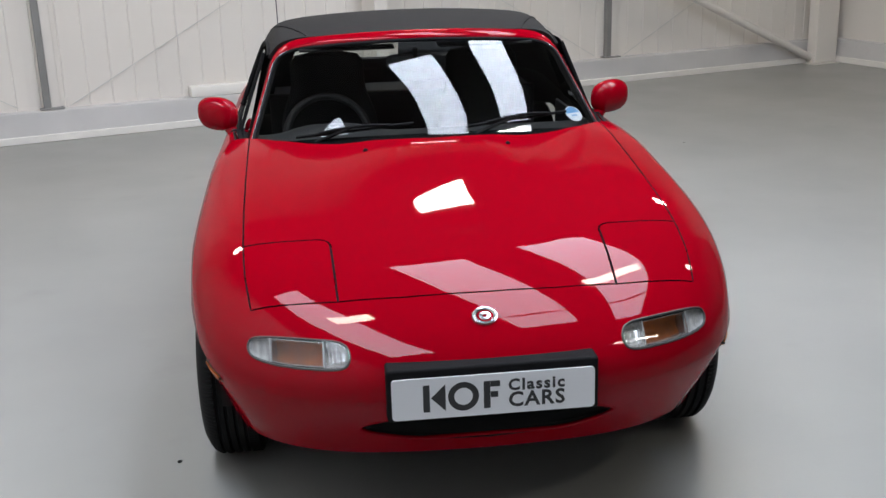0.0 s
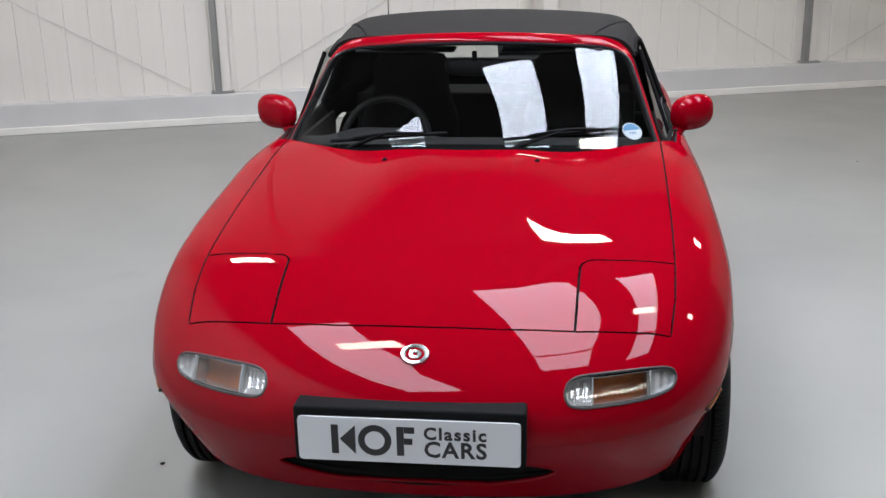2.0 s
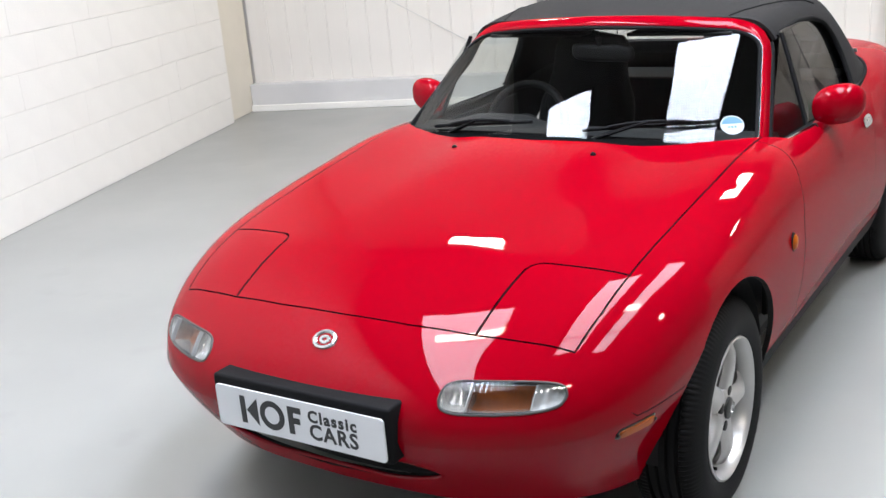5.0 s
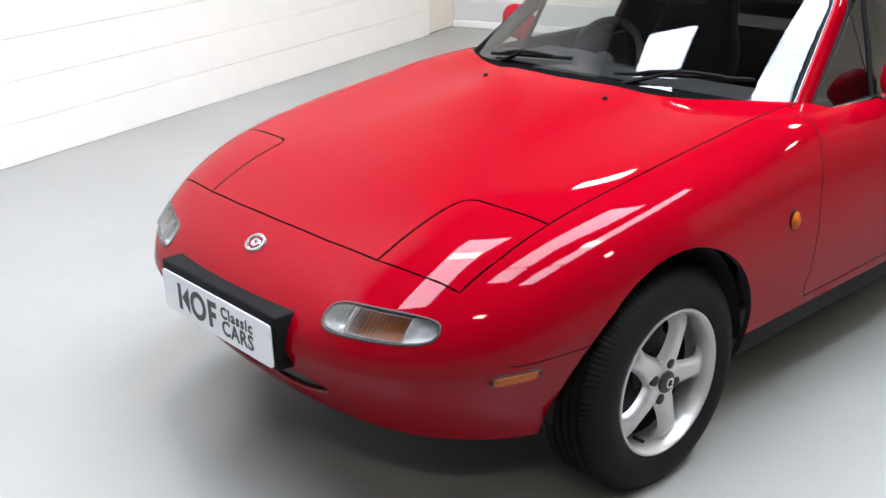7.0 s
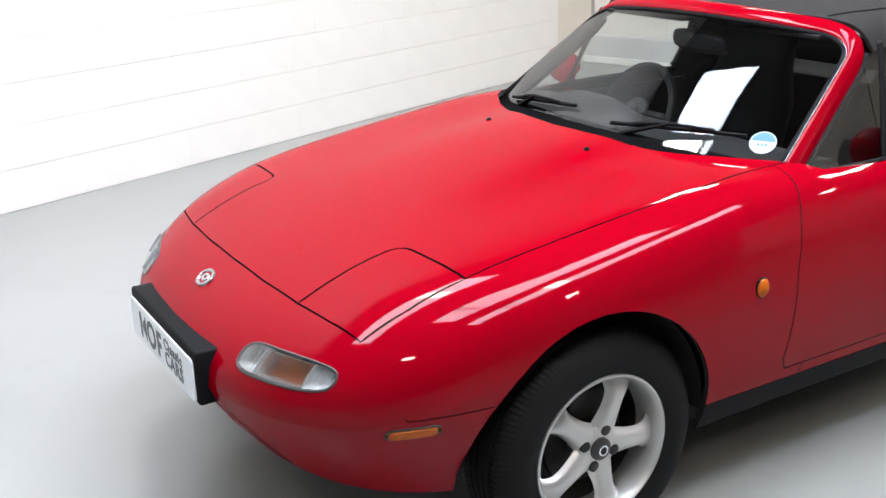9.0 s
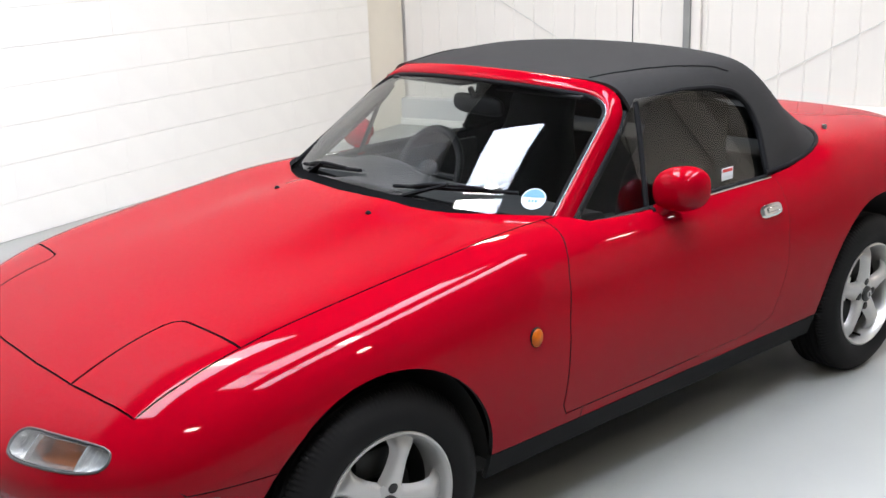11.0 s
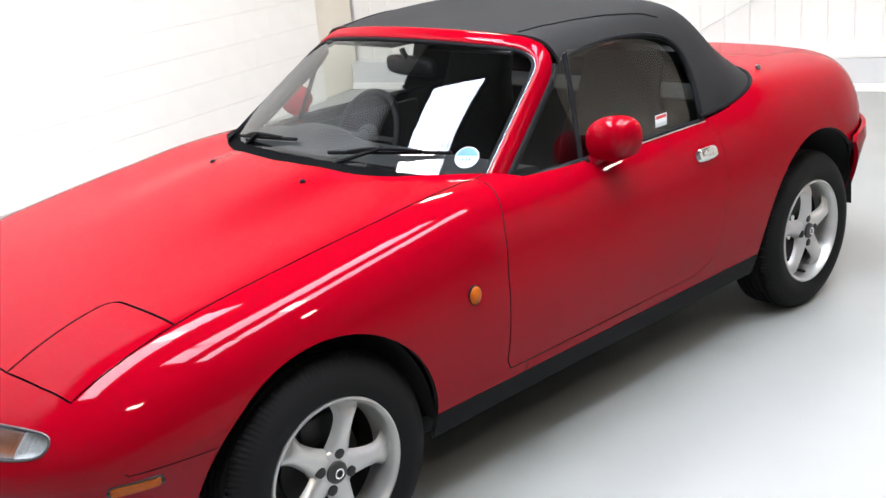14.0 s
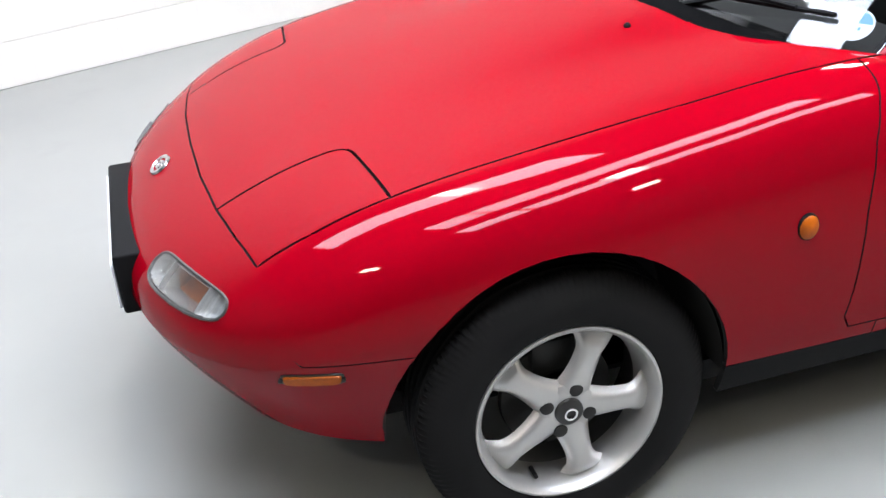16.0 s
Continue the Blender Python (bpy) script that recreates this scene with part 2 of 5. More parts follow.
def ceiling_sheet():
    """The roof sheet, with an opening for every rooflight."""
    bm = bmesh.new()
    xs = sorted({A0 - 0.3, A1 + 0.3, STEP} | {a + s * w / 2 for a, _, _, w in ROOFLIGHTS for s in (-1, 1)})
    ys = sorted({B0 - 0.3, 0.3} | {b + s * n / 2 for _, b, n, _ in ROOFLIGHTS for s in (-1, 1)})
    for x0, x1 in zip(xs, xs[1:]):
        for y0, y1 in zip(ys, ys[1:]):
            mx, my = (x0 + x1) / 2, (y0 + y1) / 2
            if any(abs(mx - a) < w / 2 and abs(my - b) < n / 2 for a, b, n, w in ROOFLIGHTS):
                continue
            z = HIGH if mx < STEP else CEIL
            add_box(bm, x0, x1, y0, y1, z, z + 0.12)
    add_box(bm, STEP, STEP + 0.10, B0 - 0.3, 0.3, CEIL + 0.122, HIGH + 0.12)
    return bm


setting("ceiling", ceiling_sheet(), ROOF, "dim grey roof sheeting in two levels with long rooflights", "ceiling")


def cladding_panel(a0, width):
    """One cladding sheet with five shallow ribs, facing into the room."""
    prof, ribs = [], 5
    pitch = width / ribs
    for i in range(ribs):
        x = a0 + i * pitch
        prof += [(x, 0.006), (x + 0.008, 0.0), (x + pitch * 0.5, 0.002), (x + pitch - 0.008, 0.0)]
    prof.append((a0 + width - 0.0002, 0.006))
    bm = bmesh.new()
    low = [bm.verts.new((x, y - 0.004, 0.2)) for x, y in prof]
    high = [bm.verts.new((x, y - 0.004, CEIL - 0.002)) for x, y in prof]
    for i in range(len(prof) - 1):
        bm.faces.new((low[i], low[i + 1], high[i + 1], high[i]))
    return bm


k, a = 0, A0 - 0.04
while a < A1 - 0.3:
    w = min(0.95, A1 - 0.002 - a)
    ob = part("panel", cladding_panel(a, w), WHITE, wall_north, smooth=False)
    a += 0.95

# plinth, floor strip, ledge board
setting("plinth", box(A0 - 0.045, A1, -0.12, 0.02, 0, 0.245, bevel=0.008), PLINTH, "pale grey concrete plinth along the cladding wall", "plinth")
setting("trim", box(A0 - 0.045, A1, -0.145, -0.122, 0, 0.060, bevel=0.006), STRIP, "white skirting strip at the foot of the plinth", "skirting")
setting("plinth_east", box(A1 - 0.12, A1 - 0.002, -3.2, -0.15, 0, 0.25, bevel=0.008), PLINTH, "pale grey concrete plinth along the side wall", "plinth")
setting("trim_east", box(A1 - 0.145, A1 - 0.122, -3.2, -0.15, 0, 0.065, bevel=0.006), STRIP, "white skirting strip along the side wall", "skirting")
board = tagged(placed(part("ledge_board", box(-0.717, 0.736, -0.125, -0.012, 0.247, 0.335, bevel=0.006), STRIP)),
               "cream timber board lying on the plinth ledge", "board")


def steel_post(a):
    p = thing("steel_post", "grey steel cladding post standing on the plinth", "post", group="cladding posts")
    placed(p, pose(a, 0, 0.25))
    part("web", box(-0.037, 0.017, -0.075, -0.012, 0.002, CEIL - 0.26, bevel=0.004), STEEL, p, smooth=False)
    part("flange", box(0.019, 0.095, -0.05, -0.012, 0.002, CEIL - 0.26, bevel=0.004), WHITE, p, "white painted flange", smooth=False)
    part("foot_plate", box(-0.07, 0.12, -0.10, -0.012, 0, 0.012, bevel=0.003), STEEL, p, smooth=False)
    return p


for a in (-1.86, 3.535):
    steel_post(a)


def box_column(a, b, w, d, label, mat, plate=True):
    c = thing("column", label, "column", group="columns")
    placed(c, pose(a, b, 0))
    part("shaft", box(-w / 2, w / 2, -d / 2, d / 2, 0.012 if plate else 0.0, CEIL - 0.002, bevel=0.008), mat, c, smooth=False)
    if plate:
        part("base_plate", box(-w / 2 - 0.05, w / 2 + 0.05, -d / 2 - 0.05, d / 2, 0, 0.012, bevel=0.003), mat, c, smooth=False)
    return c


box_column(0.907, -0.305, 0.125, 0.31, "white painted steel column in front of the cladding", WHITE, plate=False)
box_column(6.24, -0.215, 0.30, 0.14, "white painted steel corner column", WHITE)
box_column(A0 - 0.175, -0.327, 0.25, 0.606, "cream boxed column in the corner by the blockwork", BEIGE, plate=False)


def brace(name, p, q, r, mat, label):
    bm = tube([p, q], r, 12)
    ob = tagged(placed(part(name, bm, mat)), label, "brace", group="wall braces")
    return ob


for a in (-1.83, 3.60):
    brace("brace_rod", (a + 0.14, -0.022, 0.258), (a + 2.5, -0.022, 1.55), 0.0028, ROD, "thin grey steel bracing rod on the wall")
for a in (-1.97, 3.50):
    brace("brace_rod", (a - 0.12, -0.022, 0.275), (a - 2.5, -0.022, 1.65), 0.0028, ROD, "thin grey steel bracing rod on the wall")
brace("brace_tube", (6.09, -0.20, 0.07), (0.98, -0.20, 2.36), 0.042, WHITE, "white painted tubular wind brace")


# ---- roof: rooflights, purlins, lamps ----
def purlin(b):
    bm = bmesh.new()
    add_box(bm, STEP + 0.02, A1, -0.03, 0.03, -0.2, -0.19)
    add_box(bm, STEP + 0.02, A1, -0.006, 0.006, -0.19, 0.002)
    ob = tagged(part("purlin", bm, ROOF, smooth=False), "grey steel roof purlin", "purlin", group="purlins", kind="structure")
    return placed(ob, pose(0, b, CEIL))


for b in (-0.5, -1.9, -7.0, -8.3, -9.7, -11.0, -12.4):
    purlin(b)


def batten_lamp(a, b, length=0.64, along=True):
    lamp = thing("batten_lamp", "white fluorescent batten lamp under the roof", "ceiling lamp", group="batten lamps")
    placed(lamp, pose(a, b, CEIL - 0.45, 0, 0, 0 if along else 90))
    part("body", box(-length / 2, length / 2, -0.14, 0.14, 0.0, 0.07, bevel=0.01), LAMP_BODY, lamp)
    bm = bmesh.new()
    add_box(bm, -length / 2 + 0.02, length / 2 - 0.02, -0.13, 0.13, -0.03, -0.002, bevel=0.01)
    part("diffuser", bm, TUBE, lamp, "glowing white diffuser")
    for s in (-1, 1):
        part("hanger", box(s * length * 0.4 - 0.01, s * length * 0.4 + 0.01, -0.01, 0.01, 0.07, 0.452 + (HIGH - CEIL if a < STEP else 0)), STEEL, lamp, smooth=False)
    return lamp


glow = TUBE.node_tree.nodes["Principled BSDF"]
glow.inputs["Emission Color"].default_value = (1.0, 0.945, 0.85, 1)
glow.inputs["Emission Strength"].default_value = 66
for a, b in LAMPS:
    batten_lamp(a, b)

# a crumb of grit on the floor beside the nose
bm = bmesh.new()
bmesh.ops.create_icosphere(bm, subdivisions=2, radius=1)
rng = random.Random(9)
for v in bm.verts:
    k = 1 + rng.uniform(-0.25, 0.25)
    v.co = Vector((v.co.x * 0.008 * k, v.co.y * 0.006 * k, 0.003 + max(v.co.z, -0.9) * 0.0035 * k))
tagged(part("grit", bm, GAP), "small dark crumb of grit on the painted floor", "grit").location = (-0.91, -0.118, 0.0005)
# ---- the car: one flowing shell, cut into its panels ----
def spline(*pts):
    """A natural cubic curve through (t, value) pairs."""
    x, y = np.array([p[0] for p in pts], float), np.array([p[1] for p in pts], float)
    n, h = len(x), np.diff(x)
    a, r = np.eye(n), np.zeros(n)
    for i in range(1, n - 1):
        a[i, i - 1:i + 2] = h[i - 1], 2 * (h[i - 1] + h[i]), h[i]
        r[i] = 6 * ((y[i + 1] - y[i]) / h[i] - (y[i] - y[i - 1]) / h[i - 1])
    m = np.linalg.solve(a, r)

    def f(t):
        t = min(max(t, x[0]), x[-1])
        i = min(max(int(np.searchsorted(x, t)) - 1, 0), n - 2)
        p, q = x[i + 1] - t, t - x[i]
        return (m[i] * p ** 3 + m[i + 1] * q ** 3) / (6 * h[i]) + (y[i] / h[i] - m[i] * h[i] / 6) * p + (y[i + 1] / h[i] - m[i + 1] * h[i] / 6) * q
    return f


def outline(pts):
    """A smooth plan curve through points, by its running length from 0 to 1."""
    d = [0.0]
    for p, q in zip(pts, pts[1:]):
        d.append(d[-1] + math.dist(p, q))
    fx = spline(*[(s / d[-1], p[0]) for s, p in zip(d, pts)])
    fy = spline(*[(s / d[-1], p[1]) for s, p in zip(d, pts)])
    return fx, fy


# widest line of the body seen from above, nose to tail
PLAN = [(0, -0.80), (0.22, -0.789), (0.43, -0.748), (0.60, -0.66), (0.725, -0.52), (0.788, -0.34), (0.823, -0.08), (0.834, 0.25),
        (0.836, 0.7), (0.835, 1.2), (0.836, 1.7), (0.838, 2.15), (0.819, 2.45), (0.765, 2.71), (0.65, 2.875), (0.42, 2.965), (0, 2.995)]
bx, by = outline(PLAN)
crown = spline((-0.80, 0.690), (-0.60, 0.726), (-0.30, 0.780), (0.0, 0.822), (0.38, 0.868), (0.7, 0.892), (1.2, 0.915), (1.7, 0.932), (2.1, 0.935), (2.6, 0.916), (3.0, 0.882), (3.17, 0.86))
widest_z = spline((-0.80, 0.475), (-0.5, 0.50), (-0.25, 0.565), (0.0, 0.60), (0.35, 0.595), (0.9, 0.58), (1.6, 0.59), (2.2, 0.60), (2.7, 0.57), (3.085, 0.50))
edge_n = spline((-0.80, 3.7), (-0.72, 4.3), (-0.6, 6.4), (-0.45, 8.6), (-0.3, 10.6), (0.1, 14.4), (0.6, 17.5), (1.1, 17), (1.7, 13), (2.1, 12), (2.6, 11), (3.17, 8))
bottom_z = spline((-0.80, 0.258), (-0.5, 0.248), (-0.2, 0.233), (0.3, 0.235), (1.2, 0.240), (2.0, 0.235), (2.7, 0.25), (3.17, 0.27))
tuck = spline((-0.80, 0.138), (-0.5, 0.118), (-0.3, 0.100), (-0.1, 0.075), (0.3, 0.066), (1.5, 0.060), (2.3, 0.055), (2.58, 0.060), (2.78, 0.110), (3.0, 0.165), (3.17, 0.18))
tuck_e = spline((-0.80, 1.25), (-0.45, 1.2), (0.0, 1.6), (0.5, 2.2), (1.5, 2.3), (2.3, 2.2), (2.7, 1.05), (3.17, 1.0))
spine = spline((-0.80, -0.09), (-0.5, -0.05), (-0.1, 0.04), (0.25, 0.29), (0.7, 0.70), (1.8, 1.80), (2.2, 2.17), (2.6, 2.40), (3.17, 2.55))


def crown_z(x, y):
    bulge = 0.024 * math.exp(-(abs(x) / 0.29) ** 4.5) * sstep(-0.35, 0.55, y) * (1 - sstep(0.9, 1.1, y))
    fender = 0.006 * sstep(0.42, 0.70, abs(x)) * (1 - sstep(0.5, 1.0, y)) * sstep(-0.62, -0.3, y)
    waist = 0.030 * sstep(0.48, 0.76, abs(x)) * sstep(0.40, 0.95, y) * (1 - sstep(1.70, 2.05, y))
    return crown(y) - 0.020 * min(abs(x) / 0.6, 1.2) ** 2 * (1 - 0.8 * sstep(0.3, 0.8, y)) + bulge + fender - waist


def shell_top(s, r):
    X, Y = bx(s), by(s)
    q = spine(Y)
    x, y = X * r, q + (Y - q) * r
    low = widest_z(Y)
    f = max(1 - r ** edge_n(Y), 0.0) ** 0.5
    return Vector((x, y, low + (crown_z(x, y) - low) * f))


def shell_low(s, v):
    X, Y = bx(s), by(s)
    low, bot = widest_z(Y), bottom_z(Y)
    # outward direction in plan
    e = 1e-3
    t = Vector((bx(min(s + e, 1)) - bx(max(s - e, 0)), by(min(s + e, 1)) - by(max(s - e, 0)))).normalized()
    n = Vector((t.y, -t.x))
    d = tuck(Y) * v ** tuck_e(Y)
    return Vector((max(X - n.x * d, 0), Y - n.y * d, low + (bot - low) * v))


def master_shell():
    bm = bmesh.new()
    ns, nr, nv = 250, 46, 18
    rows = []
    for i in range(ns + 1):
        s = i / ns
        row = []
        for j in range(nr + 1):
            u = j / nr
            r = 1 - (1 - u) ** 2.2 if u > 0 else 0.0
            r = 0.55 * u + 0.45 * r
            row.append(bm.verts.new(shell_top(s, r)))
        for j in range(1, nv + 1):
            row.append(bm.verts.new(shell_low(s, j / nv)))
        rows.append(row)
    for a, b in zip(rows, rows[1:]):
        for j in range(nr + nv):
            bm.faces.new((a[j], a[j + 1], b[j + 1], b[j]))
    bmesh.ops.remove_doubles(bm, verts=bm.verts, dist=0.0004)
    bmesh.ops.recalc_face_normals(bm, faces=bm.faces)
    bm.normal_update()
    up = max(bm.faces, key=lambda f: f.calc_center_median().z)
    if up.normal.z < 0:
        bmesh.ops.reverse_faces(bm, faces=bm.faces)
    bm.normal_update()
    keep = bm.verts.layers.float_vector.new("n0")
    for v in bm.verts:
        n = v.normal.copy()
        if v.co.x < 0.002:
            n.x = 0
            n.normalize()
        v[keep] = n
    return bm


AX = {"plan": (0, 1, Vector((0, 0, 1))), "side": (1, 2, Vector((1, 0, 0))), "front": (0, 2, Vector((0, 1, 0)))}


def cut(bm, view, pts, where):
    """Score the sheet along a line drawn in one view, on the faces that where() admits."""
    i, j, n = AX[view]
    for p, q in zip(pts, pts[1:]):
        lo = (min(p[0], q[0]) - 0.004, min(p[1], q[1]) - 0.004)
        hi = (max(p[0], q[0]) + 0.004, max(p[1], q[1]) + 0.004)
        faces = []
        for f in bm.faces:
            c = [v.co for v in f.verts]
            a, b = [w[i] for w in c], [w[j] for w in c]
            if max(a) >= lo[0] and min(a) <= hi[0] and max(b) >= lo[1] and min(b) <= hi[1] and where(c[0]):
                faces.append(f)
        d3 = Vector((0, 0, 0))
        d3[i], d3[j] = q[0] - p[0], q[1] - p[1]
        co = Vector((0, 0, 0))
        co[i], co[j] = p
        if not faces or d3.length < 1e-6:
            continue
        geom = set(faces) | {e for f in faces for e in f.edges} | {v for f in faces for v in f.verts}
        bmesh.ops.bisect_plane(bm, geom=list(geom), plane_co=co, plane_no=d3.cross(n).normalized(), dist=1e-5)


def inside(p, poly):
    x, y, hit = p[0], p[1], False
    for (x0, y0), (x1, y1) in zip(poly, poly[1:] + poly[:1]):
        if (y0 > y) != (y1 > y) and x < (x1 - x0) * (y - y0) / (y1 - y0) + x0:
            hit = not hit
    return hit


def rounded(pts, r=0.03, n=4, closed=False):
    """A polyline with its corners rounded."""
    out = [] if closed else [pts[0]]
    m = len(pts)
    for k in (range(m) if closed else range(1, m - 1)):
        p, c, q = Vector(pts[k - 1]), Vector(pts[k]), Vector(pts[(k + 1) % m])
        a = c + (p - c).normalized() * min(r, (p - c).length / 2)
        b = c + (q - c).normalized() * min(r, (q - c).length / 2)
        for i in range(n + 1):
            t = i / n
            out.append(tuple((1 - t) ** 2 * a + 2 * t * (1 - t) * c + t * t * b))
    if not closed:
        out.append(pts[-1])
    return out


HOOD_REAR = [(0.0, 0.455), (0.15, 0.468), (0.30, 0.505), (0.45, 0.565), (0.57, 0.635), (0.64, 0.70), (0.668, 0.735)]
HOOD_SIDE = [(0.612, -0.534), (0.630, -0.42), (0.640, -0.275), (0.650, 0.0), (0.658, 0.3), (0.664, 0.6), (0.668, 0.735)]
HOOD_FRONT = [(0.0, -0.600), (0.2, -0.596), (0.378, -0.580), (0.50, -0.560), (0.612, -0.534)]
LID_IN = rounded([(0.378, -0.580), (0.392, -0.302), (0.640, -0.275)], 0.045, 6)
BELT = [(0.668, 0.735), (0.728, 0.80), (0.748, 1.0), (0.758, 1.3), (0.762, 1.55), (0.750, 1.80), (0.700, 2.02), (0.60, 2.11), (0.45, 2.15), (0.2, 2.175), (0.0, 2.18)]
DOOR = [(0.700, 0.96), (0.676, 0.87), (0.648, 0.82), (0.628, 0.76), (0.612, 0.62), (0.605, 0.45), (0.600, 0.385), (0.618, 0.352), (1.0, 0.352), (1.50, 0.356), (1.60, 0.39), (1.655, 0.55), (1.668, 0.72), (1.650, 0.98)]
NOSE_SEAM = [(-0.20, 0.495), (-0.36, 0.497), (-0.49, 0.497), (-0.525, 0.53), (-0.545, 0.60), (-0.534, 0.70)]
BOOT = rounded([(0.0, 2.33), (0.40, 2.31), (0.52, 2.42), (0.50, 2.98), (0.0, 3.04)], 0.06, 5)
TAIL_SEAM = [(2.50, 0.600), (2.62, 0.612), (3.2, 0.640)]
ARCH_Z, ARCH_R = 0.292, 0.347
REAR_R, REAR_UP, REAR_BACK = 0.372, 1.07, 1.10
LAMP_X, LAMP_Z, LAMP_L = 0.489, 0.578, 0.134


def lamp_half(q, grow=0.0):
    """Half height along the lamp: blunt inside, drawn out at its outer end."""
    return (0.0295 + grow) * (1 - 0.16 * sstep(0.1, 1.0, q)) * max(1 - abs(q) ** 7, 0.0) ** 0.5


LAMP_CUT = [(LAMP_X + LAMP_L * math.copysign(abs(math.cos(2 * math.pi * k / 36)) ** 0.6, math.cos(2 * math.pi * k / 36)), k) for k in range(36)]
LAMP_CUT = [(x, LAMP_Z + math.copysign(lamp_half((x - LAMP_X) / LAMP_L), math.sin(2 * math.pi * k / 36))) for x, k in LAMP_CUT]
MOUTH = rounded([(0.0, 0.415), (0.27, 0.408), (0.350, 0.378), (0.325, 0.350), (0.21, 0.322), (0.0, 0.312)], 0.04, 5)


def arch(yc):
    r, up = (ARCH_R, 1.06) if yc < 1 else (REAR_R, REAR_UP)
    back = 1.0 if yc < 1 else REAR_BACK
    return [(yc + r * (back if k < 12 else 1) * math.cos(math.pi * k / 24), ARCH_Z + r * up * math.sin(math.pi * k / 24)) for k in range(25)]


def arch_poly(yc):
    pts = arch(yc)
    return [(pts[0][0] - 0.01, 0.05)] + pts + [(pts[-1][0] + 0.01, 0.05)]


shell = master_shell()
top = lambda c: c.z > 0.6
side = lambda c: c.x > 0.55
for yc in (0.0, 2.265):
    cut(shell, "side", arch_poly(yc), side)
cut(shell, "plan", HOOD_REAR, top)
cut(shell, "plan", BELT, lambda c: c.z > 0.75)
cut(shell, "plan", HOOD_FRONT + HOOD_SIDE[1:], lambda c: c.z > 0.58)
cut(shell, "plan", LID_IN, lambda c: c.z > 0.62)
cut(shell, "plan", BOOT, lambda c: c.z > 0.7)
cut(shell, "side", DOOR, side)
cut(shell, "side", [(-0.4, 0.315), (2.6, 0.315)], side)
cut(shell, "side", NOSE_SEAM, lambda c: c.x > 0.5)
cut(shell, "side", TAIL_SEAM, lambda c: c.x > -1)
cut(shell, "front", MOUTH, lambda c: c.y < -0.6)
cut(shell, "front", LAMP_CUT + LAMP_CUT[:1], lambda c: c.y < -0.45 and c.z > 0.45)

cabin_poly = [(-0.01, 0.455)] + HOOD_REAR + BELT[1:] + [(-0.01, 2.18)]
hood_poly = [(-0.01, -0.600)] + HOOD_FRONT + HOOD_SIDE[1:] + HOOD_REAR[::-1] + [(-0.01, 0.455)]
lid_poly = LID_IN + [HOOD_SIDE[1], HOOD_SIDE[0]] + [HOOD_FRONT[3]]
boot_poly = BOOT + [(-0.01, 3.04), (-0.01, 2.33)]
nose_poly = NOSE_SEAM + [(-1.2, 0.70), (-1.2, 0.05), (-0.2, 0.05)]
mouth_poly = MOUTH + [(-0.01, 0.312), (-0.01, 0.415)]
front_y = spline(*HOOD_FRONT)


def region(c):
    if c.x > 0.5 and any(inside((c.y, c.z), arch_poly(yc)) for yc in (0.0, 2.265)):
        return None
    if c.z > 0.75 and inside((c.x, c.y), cabin_poly):
        return None
    if c.y < -0.6 and inside((c.x, c.z), mouth_poly):
        return None
    if c.y < -0.4 and 0.5 < c.z < 0.64 and inside((c.x, c.z), LAMP_CUT):
        return None
    if c.z > 0.58 and inside((c.x, c.y), lid_poly):
        return "headlight_lid"
    if c.z > 0.58 and inside((c.x, c.y), hood_poly):
        return "bonnet"
    if inside((c.y, c.z), nose_poly) or (c.y < front_y(min(c.x, 0.612)) and c.x < 0.612) or (c.y < -0.2 and c.z < 0.495):
        return "front_bumper"
    if c.y > 2.55 and inside((c.y, c.z), TAIL_SEAM + [(3.2, 0.05), (2.5, 0.05)]):
        return "rear_bumper"
    if c.z > 0.7 and inside((c.x, c.y), boot_poly):
        return "boot_lid"
    if c.z < 0.315 and 0.2 < c.y < 2.1:
        return "sill"
    if c.x > 0.55 and inside((c.y, c.z), DOOR):
        return "door"
    if c.y < 0.68:
        return "front_wing"
    return "rear_body"


regions = {}
for f in shell.faces:
    regions.setdefault(region(f.calc_center_median()), []).append(f)


